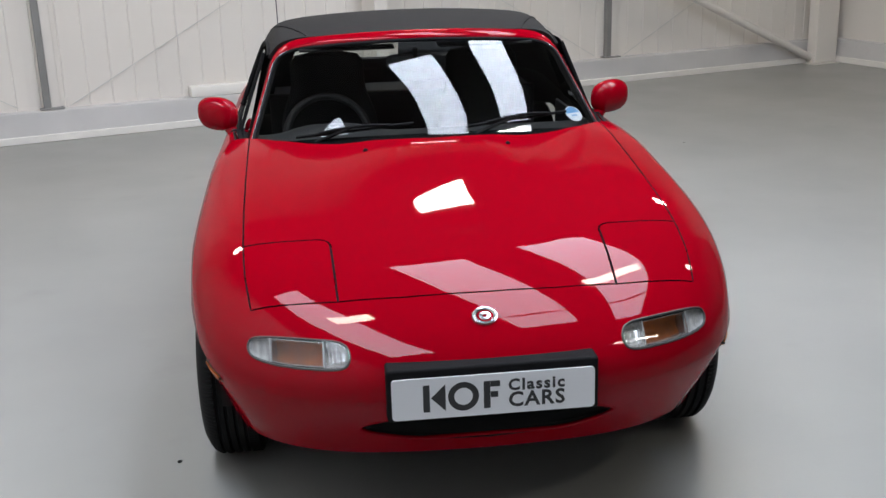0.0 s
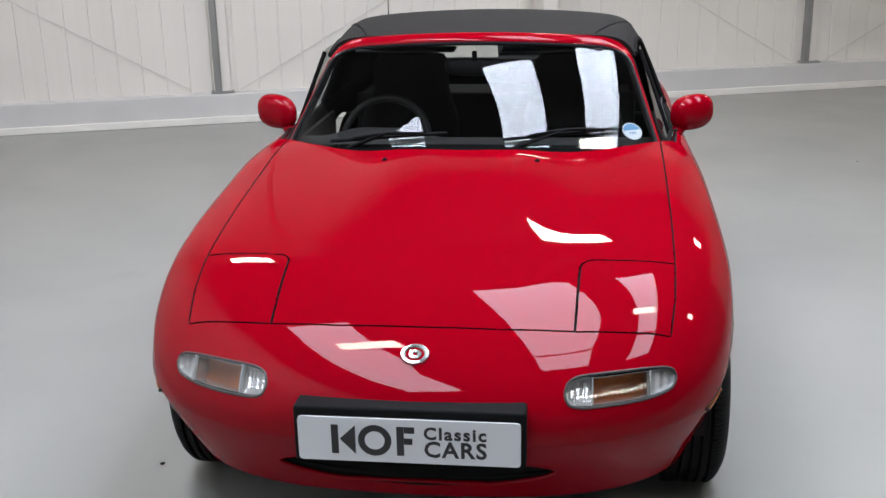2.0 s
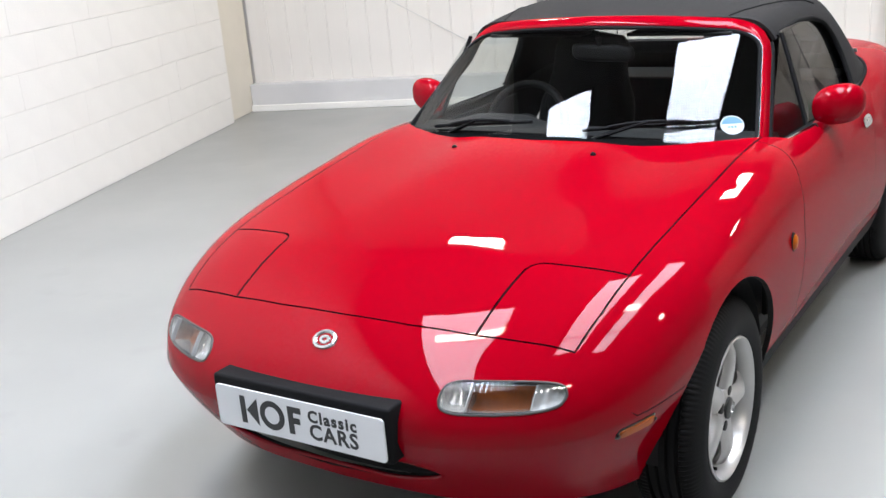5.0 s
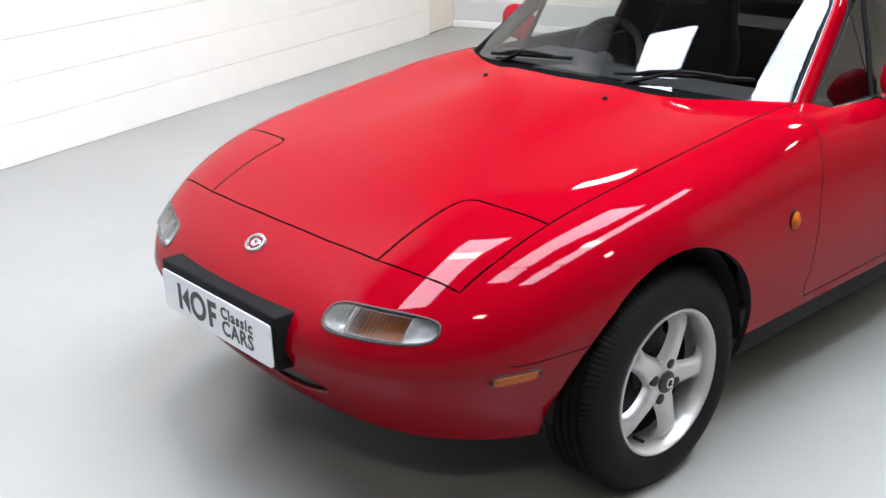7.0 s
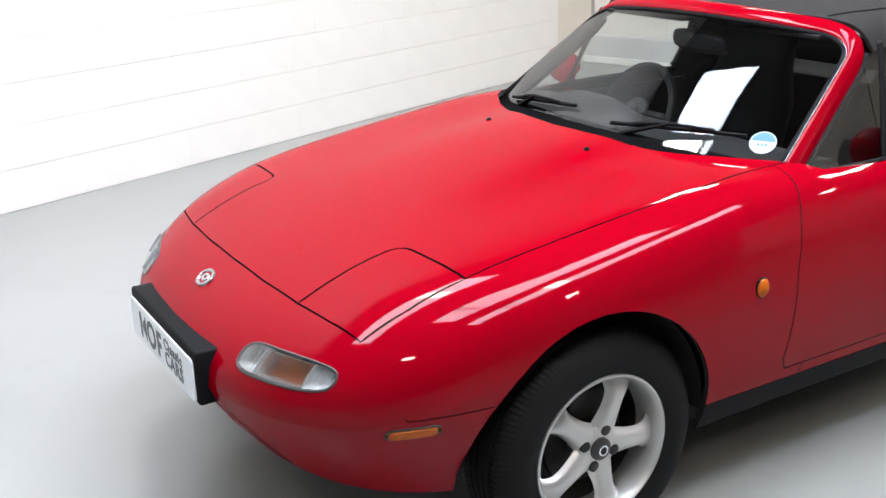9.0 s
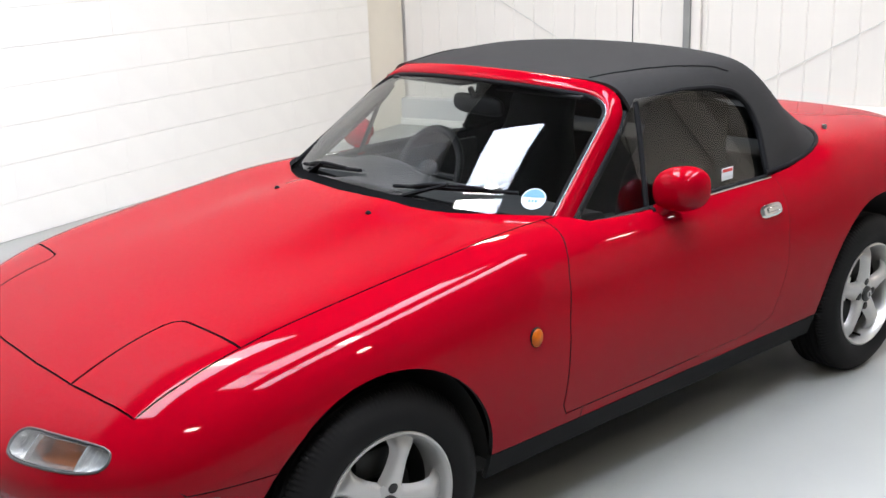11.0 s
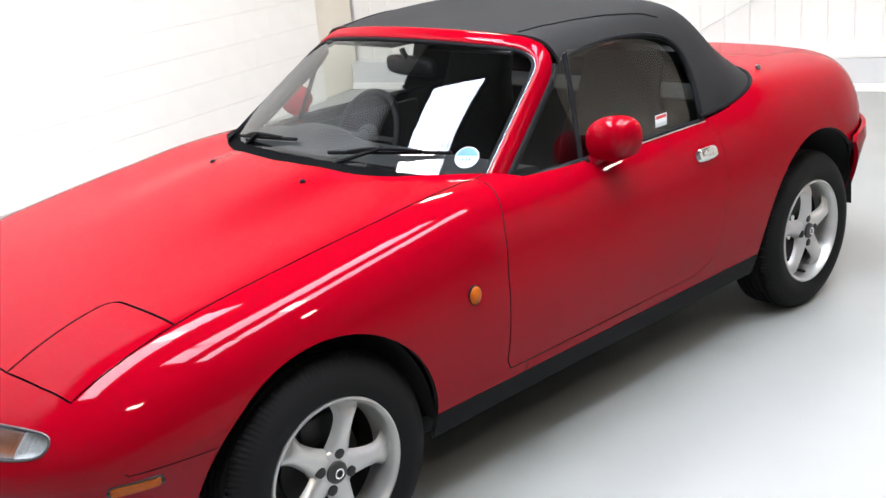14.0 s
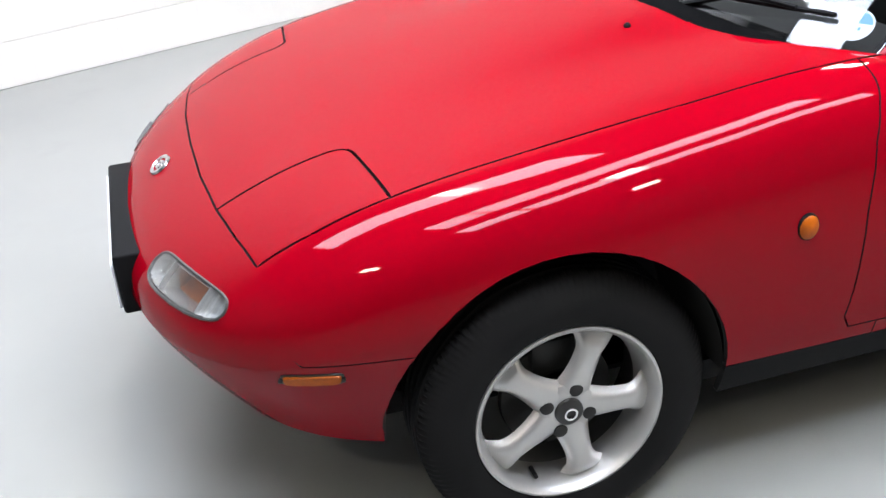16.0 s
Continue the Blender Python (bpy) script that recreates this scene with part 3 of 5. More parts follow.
def panel(name, mat, parent, sides, gap=0.0034, fold=0.016, label="", proud=0.0, inner=1):
    """A body panel out of the shell: its skin with a small gap round it and edges folded inwards."""
    n0 = shell.verts.layers.float_vector["n0"]
    verts, faces, normals = [], [], []
    index = {}
    move, rim = {}, []
    chosen = set(regions[name])
    for f in chosen:
        for e in f.edges:
            if sum(g in chosen for g in e.link_faces) == 1:
                a, b = e.verts
                if a.co.x < 1e-4 and b.co.x < 1e-4:
                    continue
                mid = (a.co + b.co) / 2
                if name in ("front_bumper", "front_wing") and mid.x > 0.6 and -0.62 < mid.y < -0.44 and 0.503 < mid.z < 0.655:
                    continue
                if name == "front_bumper" and mid.y < -0.4 and 0.52 < mid.z < 0.64 and 0.32 < mid.x < 0.66:
                    continue
                rim.append((f, e))
                d = f.calc_center_median() - mid
                along = (b.co - a.co).normalized()
                d = (d - along * d.dot(along)).normalized()
                for v in (a, b):
                    move.setdefault(v, []).append(d)
    for f in chosen:
        row = []
        for v in f.verts:
            if v not in index:
                index[v] = len(verts)
                co = v.co.copy()
                if v in move:
                    d = sum(move[v], Vector())
                    if d.length > 1e-6:
                        d.normalize()
                        if co.x < 1e-4:
                            d.x = 0
                        co += d * (gap * 0.3 if name in ("door", "rear_body") and 1.2 < co.y < 1.8 else gap)
                verts.append(co + Vector(v[n0]).normalized() * proud)
                normals.append(Vector(v[n0]).normalized())
            row.append(index[v])
        faces.append(row)
    skin_faces = len(faces)
    edge_at = {}
    for f, e in rim:
        loop = [l for l in f.loops if l.edge == e][0]
        a, b = loop.vert, loop.link_loop_next.vert
        row = []
        for v in (a, b):
            if v not in edge_at:
                k = index[v]
                edge_at[v] = (len(verts), len(verts) + 1)
                verts.append(verts[k].copy())
                verts.append(verts[k] - normals[k] * fold)
                normals += [Vector((0, 0, 0)), Vector((0, 0, 0))]
            row.append(edge_at[v])
        faces.append([row[1][0], row[0][0], row[0][1], row[1][1]])
    made = []
    groups = [(1,), (-1,)] if sides == "pair" else [(1, -1)]
    for signs in groups:
        V, F, N = [], [], []
        for s in signs:
            o = len(V)
            V += [(p.x * s, p.y, p.z) for p in verts]
            N += [(n.x * s, n.y, n.z) for n in normals]
            F += [[o + k for k in (r if s > 0 else reversed(r))] for r in faces]
        me = bpy.data.meshes.new(name)
        me.from_pydata(V, [], F)
        me.polygons.foreach_set("use_smooth", [True] * len(F))
        me.update()
        me.normals_split_custom_set_from_vertices(N)
        me.materials.append(mat)
        # folded edges take this black as the shade inside the gaps, unless inner is 0
        me.materials.append(GAP)
        k = len(F) // len(signs)
        for p in me.polygons:
            p.material_index = inner if p.index % k >= skin_faces else 0
        ob = new(name, me)
        ob.parent = parent
        if label:
            ob["label"] = label
        made.append(ob)
    return made


car = thing("sports_car", "glossy red two-seat roadster with black fabric roof up, on painted floor", "car")
bonnet = panel("bonnet", RED, car, "one")[0]
panel("headlight_lid", RED, car, "pair", label="closed pop-up headlight lid")
bumper = panel("front_bumper", RED, car, "one", gap=0.0016)[0]
wings = panel("front_wing", RED, car, "pair", gap=0.0016)
doors = panel("door", RED, car, "pair", gap=0.0022)
panel("sill", SILL, car, "pair", gap=0.001, label="dark grey sill below the door")
rear_body = panel("rear_body", RED, car, "one", gap=0.0016)[0]
panel("rear_bumper", RED, car, "one", gap=0.0016, proud=0.022, inner=0)
boot_lid = panel("boot_lid", RED, car, "one")[0]


def liner():
    """A black inner skin behind the panels."""
    n0 = shell.verts.layers.float_vector["n0"]
    V, F, at = [], [], {}
    for key, faces in regions.items():
        if key is None:
            continue
        for f in faces:
            row = []
            for v in f.verts:
                if v not in at:
                    at[v] = len(V)
                    V.append(v.co - Vector(v[n0]) * 0.013)
                row.append(at[v])
            F.append(row)
    n = len(V)
    V += [Vector((-p.x, p.y, p.z)) for p in V]
    F += [[n + k for k in reversed(r)] for r in F]
    me = bpy.data.meshes.new("inner_shell")
    me.from_pydata(V, [], F)
    me.materials.append(GAP)
    ob = new("inner_shell", me)
    ob.parent = car
    ob["label"] = "black inner body shell"


liner()
from mathutils.bvhtree import BVHTree
TREE = BVHTree.FromBMesh(shell)


def on_front(x, z):
    p, n, _, _ = TREE.ray_cast(Vector((abs(x), -3, z)), Vector((0, 1, 0)))
    s = 1 if x >= 0 else -1
    return Vector((p.x * s, p.y, p.z)), Vector((n.x * s, n.y, n.z))


def on_side(y, z, s=1):
    p, n, _, _ = TREE.ray_cast(Vector((3, y, z)), Vector((-1, 0, 0)))
    return Vector((p.x * s, p.y, p.z)), Vector((n.x * s, n.y, n.z))


def on_top(x, y):
    p, n, _, _ = TREE.ray_cast(Vector((abs(x), y, 3)), Vector((0, 0, -1)))
    s = 1 if x >= 0 else -1
    return Vector((p.x * s, p.y, p.z)), Vector((n.x * s, n.y, n.z))


# ---- number plate with the dealer's card ----
def rounded_plate(w, h, r, d, n=5):
    """A flat plate in the local x-z plane, its face towards -y."""
    pts = []
    for cx, cz, a in ((w / 2 - r, h / 2 - r, 0), (-w / 2 + r, h / 2 - r, 90), (-w / 2 + r, -h / 2 + r, 180), (w / 2 - r, -h / 2 + r, 270)):
        pts += [(cx + r * math.cos(radians(a + 90 * k / n)), cz + r * math.sin(radians(a + 90 * k / n))) for k in range(n + 1)]
    bm = bmesh.new()
    f = [bm.verts.new((x, 0, z)) for x, z in pts]
    b = [bm.verts.new((x, d, z)) for x, z in pts]
    bm.faces.new(f)
    bm.faces.new(list(reversed(b)))
    for i in range(len(pts)):
        j = (i + 1) % len(pts)
        bm.faces.new((f[j], f[i], b[i], b[j]))
    bmesh.ops.recalc_face_normals(bm, faces=bm.faces)
    return bm


# ---- wheels ----
def wheel(x, y, s, turn=0):
    w = new("wheel")
    w.parent = car
    w.matrix_local = pose(x, y, 0.297) @ (Matrix.Identity(4) if s > 0 else Matrix.Rotation(math.pi, 4, "Z"))
    R = 0.303
    prof = [(0.192, -0.02), (0.200, -0.005), (0.228, 0.006), (0.255, 0.002), (0.277, -0.009), (0.292, -0.020), (R, -0.036)]
    for g in range(4):
        c = -0.055 - 0.026 * g
        prof += [(R, c + 0.010), (R - 0.010, c + 0.007), (R - 0.010, c + 0.001), (R, c - 0.002)]
    prof += [(R, -0.165), (0.281, -0.176), (0.26, -0.186), (0.2, -0.19)]
    bm = lathe(prof, 390)
    bm.verts.ensure_lookup_table()
    for v in bm.verts:  # cross grooves on both shoulders
        if math.hypot(v.co.y, v.co.z) > R - 0.016 and (v.co.x > -0.047 or v.co.x < -0.15) and (v.index % 390) % 3 == 0:
            v.co.y, v.co.z = v.co.y * 0.985, v.co.z * 0.985
    part("tyre", bm, RUBBER, w, "black road tyre with grooved tread")
    # the rim's inner part gets dark metal to paint shade into the spoke openings
    part("barrel", lathe([(0.19, -0.17), (0.183, -0.12), (0.172, -0.085)], 96), DARK_METAL, w, "inner wheel barrel coloured dark as shade behind the spokes")
    rim = part("rim", lathe([(0.171, -0.085), (0.1715, -0.058), (0.175, -0.040), (0.181, -0.018), (0.186, -0.007), (0.191, -0.002), (0.1965, -0.004), (0.198, -0.012), (0.19, -0.018)], 96), ALLOY, w, "silver alloy rim")
    for k in range(5):
        t = radians(72 * k + turn)
        bm = bmesh.new()

        def f(u, v, t=t):
            r = 0.030 + u * 0.152
            half = 0.045 - 0.016 * math.sin(math.pi * min(0.5, u * 0.85)) + 0.026 * sstep(0.62, 1, u) ** 1.4
            a = (v * 2 - 1)
            h = -0.020 + 0.006 * math.sin(math.pi * u) - 0.022 * abs(a) ** 3.5 - 0.014 * sstep(0.75, 1, u)
            across, out = a * half, r
            return Vector((h, out * math.cos(t) - across * math.sin(t), out * math.sin(t) + across * math.cos(t)))
        grid(f, 12, 10, bm)
        bmesh.ops.recalc_face_normals(bm, faces=bm.faces)
        if sum(q.normal.x for q in bm.faces) < 0:
            bmesh.ops.reverse_faces(bm, faces=bm.faces)
        thicken(bm, 0.02)
        part("spoke", bm, ALLOY, w)
    part("hub", lathe([(0.0, -0.0185), (0.030, -0.0185), (0.052, -0.0205), (0.058, -0.0255), (0.062, -0.045)], 48), ALLOY, w)
    cap = part("centre_cap", lathe([(0.0, -0.008), (0.024, -0.009), (0.029, -0.012), (0.030, -0.02)], 32), LENS_RIM, w, "dark centre cap")
    part("cap_emblem", lathe([(0.010, -0.0035), (0.014, -0.0035), (0.014, -0.007), (0.010, -0.007)], 24), CHROME, cap)
    for k in range(4):
        t = radians(74 + 90 * k + turn)
        bm = lathe([(0.0, -0.0165), (0.013, -0.0165), (0.0145, -0.0175), (0.0145, -0.03)], 16)
        bmesh.ops.translate(bm, verts=bm.verts, vec=(0, 0.048 * math.cos(t), 0.048 * math.sin(t)))
        part("wheel_nut", bm, DARK_METAL, w)
    t = radians(250 + turn)
    bm = lathe([(0.0, 0.004), (0.0045, 0.003), (0.005, -0.03)], 10)
    bmesh.ops.translate(bm, verts=bm.verts, vec=(-0.028, 0.166 * math.cos(t), 0.166 * math.sin(t)))
    part("tyre_valve", bm, RUBBER, w, "black rubber tyre valve")
    part("brake_disc", lathe([(0.05, -0.085), (0.118, -0.085), (0.120, -0.088), (0.120, -0.098), (0.05, -0.098)], 48), DARK_METAL, w)
    bm = box(-0.14, -0.07, -0.055, 0.055, 0.06, 0.135, bevel=0.012)
    part("brake_caliper", bm, DARK_METAL, w)
    return w


for x, y in ((0.808, 0.006), (0.812, 2.266)):
    wheel(x, y, 1, -5 if y < 1 else 18)
    wheel(-x, y, -1, 30)


side_x = spline(*[(p[1], p[0]) for p in PLAN[3:14]])


def wheel_well(yc, s):
    bm = bmesh.new()
    r, up = (ARCH_R + 0.004, 1.06) if yc < 1 else (REAR_R + 0.004, REAR_UP)

    def f(u, v):
        t = math.pi * u
        y = yc + r * math.cos(t) * (REAR_BACK if yc > 1 and u < 0.5 else 1)
        return Vector((s * (side_x(y) - (0.02 if y > 2.4 else 0.055) - 0.28 * v), y, ARCH_Z + r * up * math.sin(t)))
    grid(f, 32, 3, bm)
    part("wheel_arch_liner", bm, GAP, car)
    part("wheel_arch_wall", box(s * 0.46 if s > 0 else -0.48, s * 0.48 if s > 0 else -0.46, yc - 0.39, yc + 0.42, 0.16, 0.70), GAP, car, smooth=False)


for yc in (0.0, 2.265):
    for s in (1, -1):
        wheel_well(yc, s)
part("underbody", box(-0.66, 0.66, 0.36, 1.9, 0.19, 0.24), GAP, car, smooth=False)
# added tray: keeps light off the floor below the nose and backs the mouth
part("shadow_tray", thicken(grid(lambda u, v: Vector(((2 * u - 1) * (0.44 + 0.12 * sstep(0, 0.45, v)), -0.600 + 0.09 * (2 * u - 1) ** 2 * (1 - v) + 0.965 * v, 0.278 - 0.066 * sstep(0, 0.5, v))), 12, 16), 0.012), GAP, car, "added black tray behind the bumper, blocking light to the floor")
part("underbody", box(-0.46, 0.46, 1.9, 2.95, 0.2, 0.25), GAP, car, smooth=False)
# ---- windscreen, roof, side glass ----
def glass_base(u):
    return Vector((0.645 * u, 0.553 + 0.152 * u * u, 0.886 - 0.036 * u * u))


def glass_top(u):
    return Vector((0.555 * u, 1.000 + 0.100 * u * u, 1.185 - 0.036 * u * u))


def screen_at(u, v):
    p = glass_base(u).lerp(glass_top(u), v)
    bow = 0.014 * math.sin(math.pi * v)
    return p + Vector((0, -bow * 0.5, bow))


def screen_normal(u, v):
    e = 0.01
    a = screen_at(u + e, v) - screen_at(u - e, v)
    b = screen_at(u, min(v + e, 1)) - screen_at(u, max(v - e, 0))
    return a.cross(b).normalized()


windscreen = part("windscreen", grid(lambda u, v: screen_at(2 * u - 1, v), 36, 16), SCREEN, car, "clear raked windscreen")
windscreen.visible_shadow = False


def frame_stations():
    """Points round the glass edge, each with the frame's outward and rearward directions: pillar, header, pillar."""
    half = []
    for k in range(17):
        v = -0.14 + 0.96 * k / 16
        half.append((glass_base(1).lerp(glass_top(1), v) + Vector((0.014 * (1 - v), 0, 0)), 0.0))
    a, c, d = half[-1][0], glass_top(1), glass_top(0.80)
    for k in range(1, 9):
        t = k / 8
        half.append(((1 - t) ** 2 * a + 2 * t * (1 - t) * c + t * t * d, sstep(0, 1, t)))
    for k in range(1, 15):
        half.append((glass_top(0.80 * (1 - k / 14)), 1.0))
    e_out, e_back = (Vector((0.93, 0, 0.37)), Vector((0, -0.25, 0.97))), (Vector((0.304, 0.586, -0.751)), Vector((0, 0.97, 0.25)))
    rows = []
    for p, h in half:
        out, back = e_out[0].lerp(e_out[1], h).normalized(), e_back[0].lerp(e_back[1], h)
        back = (back - out * back.dot(out)).normalized()
        rows.append((p, out, back, h))
    flip = lambda q: Vector((-q.x, q.y, q.z))
    return rows + [(flip(p), flip(o), flip(b), h) for p, o, b, h in reversed(rows[:-1])]


STATIONS = frame_stations()


def sweep(profile, head):
    """A strip along the frame: profile pairs (outward, rearward), head the same over the header."""
    bm = bmesh.new()
    rows = []
    for p, o, b, h in STATIONS:
        rows.append([bm.verts.new(p + o * (x0 + (x1 - x0) * h) + b * (y0 + (y1 - y0) * h)) for (x0, y0), (x1, y1) in zip(profile, head)])
    for r, q in zip(rows, rows[1:]):
        for k in range(len(profile)):
            n = (k + 1) % len(profile)
            bm.faces.new((r[k], r[n], q[n], q[k]))
    bm.faces.new(rows[0])
    bm.faces.new(list(reversed(rows[-1])))
    bmesh.ops.recalc_face_normals(bm, faces=bm.faces)
    return bm


def along(x, y, r, n=8):
    return tube([p + o * x + b * y for p, o, b, h in STATIONS], r, n)


screen_frame = part("windscreen_frame", sweep(
    [(0.001, 0.002), (0.006, 0.0), (0.011, 0.004), (0.0145, 0.014), (0.0155, 0.028), (0.0145, 0.044), (0.010, 0.057), (0.004, 0.060), (0.0, 0.055), (0.0, 0.02)],
    [(0.001, 0.002), (0.008, 0.001), (0.014, 0.005), (0.018, 0.012), (0.021, 0.022), (0.024, 0.034), (0.025, 0.046), (0.022, 0.056), (0.002, 0.056), (0.0, 0.02)]), RED, car, "red painted windscreen frame")
for s in (1, -1):
    part("bright_edge", tube([Vector((p.x * s, p.y, p.z)) + Vector((o.x * s, o.y, o.z)) * 0.0065 - Vector((b.x * s, b.y, b.z)) * 0.002 for p, o, b, h in STATIONS[2:22]], 0.0020, 8), BRIGHT, screen_frame, "dull bright strip beside the glass")
part("windscreen_seal", along(0.0, -0.003, 0.007), BLACK_TRIM, car, "black rubber windscreen seal")
part("pillar_trim", sweep([(-0.001, 0.004), (-0.002, 0.054), (-0.010, 0.050), (-0.014, 0.022)], [(-0.002, 0.004), (-0.001, 0.046), (-0.008, 0.046), (-0.008, 0.01)]), CABIN, car, "black inner frame trim")
for s in (1, -1):
    part("front_seal", tube([Vector((p.x * s, p.y, p.z)) + Vector((o.x * s, o.y, o.z)) * 0.004 + Vector((b.x * s, b.y, b.z)) * 0.068 for p, o, b, h in STATIONS[1:20]], 0.0125, 8), BLACK_TRIM, screen_frame)

# cowl below the glass
part("cowl", thicken(grid(lambda u, v: (lambda uu: (glass_base(uu) + Vector((0, 0.03, -0.006))).lerp(
    Vector((0.660 * uu, 0.428 + 0.27 * uu * uu, 0.866 - 0.045 * uu * uu)), v))(2 * u - 1), 30, 4), 0.01), COWL, car, "black plastic scuttle panel")

ROOF_PLAN = [(0.700, 1.02), (0.722, 1.2), (0.742, 1.42), (0.752, 1.60), (0.742, 1.82), (0.700, 2.01), (0.60, 2.105), (0.45, 2.15), (0.2, 2.175), (0.0, 2.18)]
rx_, ry_ = outline(ROOF_PLAN)
roof_z = spline((1.02, 1.208), (1.15, 1.226), (1.35, 1.244), (1.55, 1.253), (1.70, 1.250), (1.95, 1.195), (2.18, 1.12))
roof_low = spline((1.02, 0.84), (1.3, 0.848), (1.6, 0.858), (1.80, 0.866), (1.98, 0.896), (2.06, 0.915), (2.18, 0.938))
roof_n = spline((1.02, 10.0), (1.2, 9.0), (1.4, 7.5), (1.65, 9.0), (1.95, 4.2), (2.18, 2.8))
roof_m = spline((1.02, 0.5), (1.5, 0.5), (1.68, 0.56), (1.85, 0.82), (2.02, 1.0), (2.18, 0.98))
roof_q = spline((1.02, 1.02), (1.5, 1.50), (1.75, 1.66), (2.0, 1.72), (2.18, 1.74))


def roof_at(s, r):
    X, Y = rx_(s), ry_(s)
    q = roof_q(Y)
    x, y = X * r, q + (Y - q) * r
    low = roof_low(Y)
    back = sstep(1.62, 1.92, Y)
    lean = 5.0 * (1 - r)
    f = (1 - back) * lean / (1 + lean ** 6) ** (1 / 6) + back * max(1 - r ** roof_n(Y), 0.0) ** roof_m(Y)
    z = roof_z(y) - 0.022 * (x / 0.5) ** 2
    return Vector((x, y, low + (z - low) * f))


OPENING = rounded([(0.9, 1.09), (1.145, 1.122), (1.21, 1.139), (1.36, 1.152), (1.50, 1.146), (1.60, 1.122), (1.650, 1.07), (1.662, 0.99), (1.645, 0.90), (1.625, 0.78)], 0.03, 5)
ROOF_FRONT = [(-0.01, 1.046), (0.3, 1.070), (0.5, 1.115), (0.58, 1.130), (0.8, 1.140)]
roof_front = spline(*ROOF_FRONT)


def soft_top():
    bm = bmesh.new()
    ns, nr = 110, 40
    rows = []
    for i in range(ns + 1):
        rows.append([bm.verts.new(roof_at(i / ns, 0.5 * j / nr + 0.5 * (1 - (1 - j / nr) ** 2))) for j in range(nr + 1)])
    for a, b in zip(rows, rows[1:]):
        for j in range(nr):
            bm.faces.new((a[j], a[j + 1], b[j + 1], b[j]))
    bmesh.ops.remove_doubles(bm, verts=bm.verts, dist=0.0004)
    window = OPENING
    cut(bm, "plan", ROOF_FRONT, lambda c: c.z > 0.95)
    rear = rounded([(-0.01, 1.182), (0.46, 1.168), (0.54, 0.99), (-0.01, 0.985)], 0.05, 4)
    cut(bm, "side", window, lambda c: c.x > 0.4)
    cut(bm, "front", rear, lambda c: c.y > 1.7)
    win_poly = window + [(0.9, 0.80)]
    glass_bm = bmesh.new()
    gone, pane = [], []
    for f in bm.faces:
        c = f.calc_center_median()
        if c.y < 1.2 and c.y < roof_front(c.x) and c.z > 0.95:
            gone.append(f)
        elif c.x > 0.45 and inside((c.y, c.z), win_poly):
            gone.append(f)
        elif c.y > 1.75 and inside((c.x, c.z), rear):
            pane.append(f)
    for s in (1, -1):
        for f in pane:
            vs = [glass_bm.verts.new((v.co.x * s, v.co.y, v.co.z)) for v in f.verts]
            glass_bm.faces.new(vs)
    bmesh.ops.remove_doubles(glass_bm, verts=glass_bm.verts, dist=0.0003)
    bmesh.ops.delete(bm, geom=gone + pane, context="FACES")
    other = bm.copy()
    for v in other.verts:
        v.co.x = -v.co.x
    me = bpy.data.meshes.new("t")
    other.to_mesh(me)
    bm.from_mesh(me)
    bpy.data.meshes.remove(me)
    bmesh.ops.remove_doubles(bm, verts=bm.verts, dist=0.0003)
    bmesh.ops.recalc_face_normals(bm, faces=bm.faces)
    top = max(bm.faces, key=lambda f: f.calc_center_median().z)
    if top.normal.z < 0:
        bmesh.ops.reverse_faces(bm, faces=bm.faces)
    thicken(bm, 0.012)
    return bm, glass_bm


top_bm, pane_bm = soft_top()
hood = part("fabric_roof", top_bm, FABRIC, car, "black fabric folding roof, raised")
part("rear_window", pane_bm, REAR_PLASTIC, hood, "flexible clear plastic rear window").visible_shadow = False


def roof_seam(y0, y1, x0, x1, side_sign):
    pts = []
    for k in range(19):
        t = k / 18
        y, x = y0 + (y1 - y0) * t, x0 + (x1 - x0) * t
        s = min(range(111), key=lambda i: abs(ry_(i / 110) - y) + (10 if ry_(i / 110) > 1.9 else 0)) / 110
        X = rx_(s)
        p = roof_at(s, min(x / X, 0.98))
        pts.append(Vector((p.x * side_sign, p.y, p.z + 0.001)))
    return tube(pts, 0.0028, 6)


for s in (1, -1):
    part("seam", roof_seam(1.12, 1.62, 0.44, 0.60, s), BLACK_TRIM, hood)

ROOF_TREE = BVHTree.FromBMesh(grid(lambda u, v: roof_at(u, 0.3 + 0.7 * (1 - (1 - v) ** 2)), 110, 60))
# dark weatherstrip round the window opening in the fabric, and the beading where it meets the body
for s in (1, -1):
    pts = []
    for y, z in [q for q in OPENING if q[0] > 1.14 and q[1] > 0.845]:
        hit_ = ROOF_TREE.ray_cast(Vector((3, y, z)), Vector((-1, 0, 0)))[0]
        pts.append(Vector((hit_.x * s, y, z)) - Vector((s * 0.002, 0, 0)))
    pts.append(pts[-1] + Vector((s * 0.006, 0.002, -0.03)))
    part("window_seal", tube(pts, 0.010, 8), BLACK_TRIM, hood)
beadl = []
for k in range(61):
    i = 0.35 + 0.65 * k / 60
    p = Vector((rx_(i), ry_(i), roof_low(ry_(i)) + 0.004))
    beadl.append(p)
bead = beadl + [Vector((-p.x, p.y, p.z)) for p in reversed(beadl[:-1])]
part("roof_beading", tube(bead, 0.008, 8), BLACK_TRIM, hood)
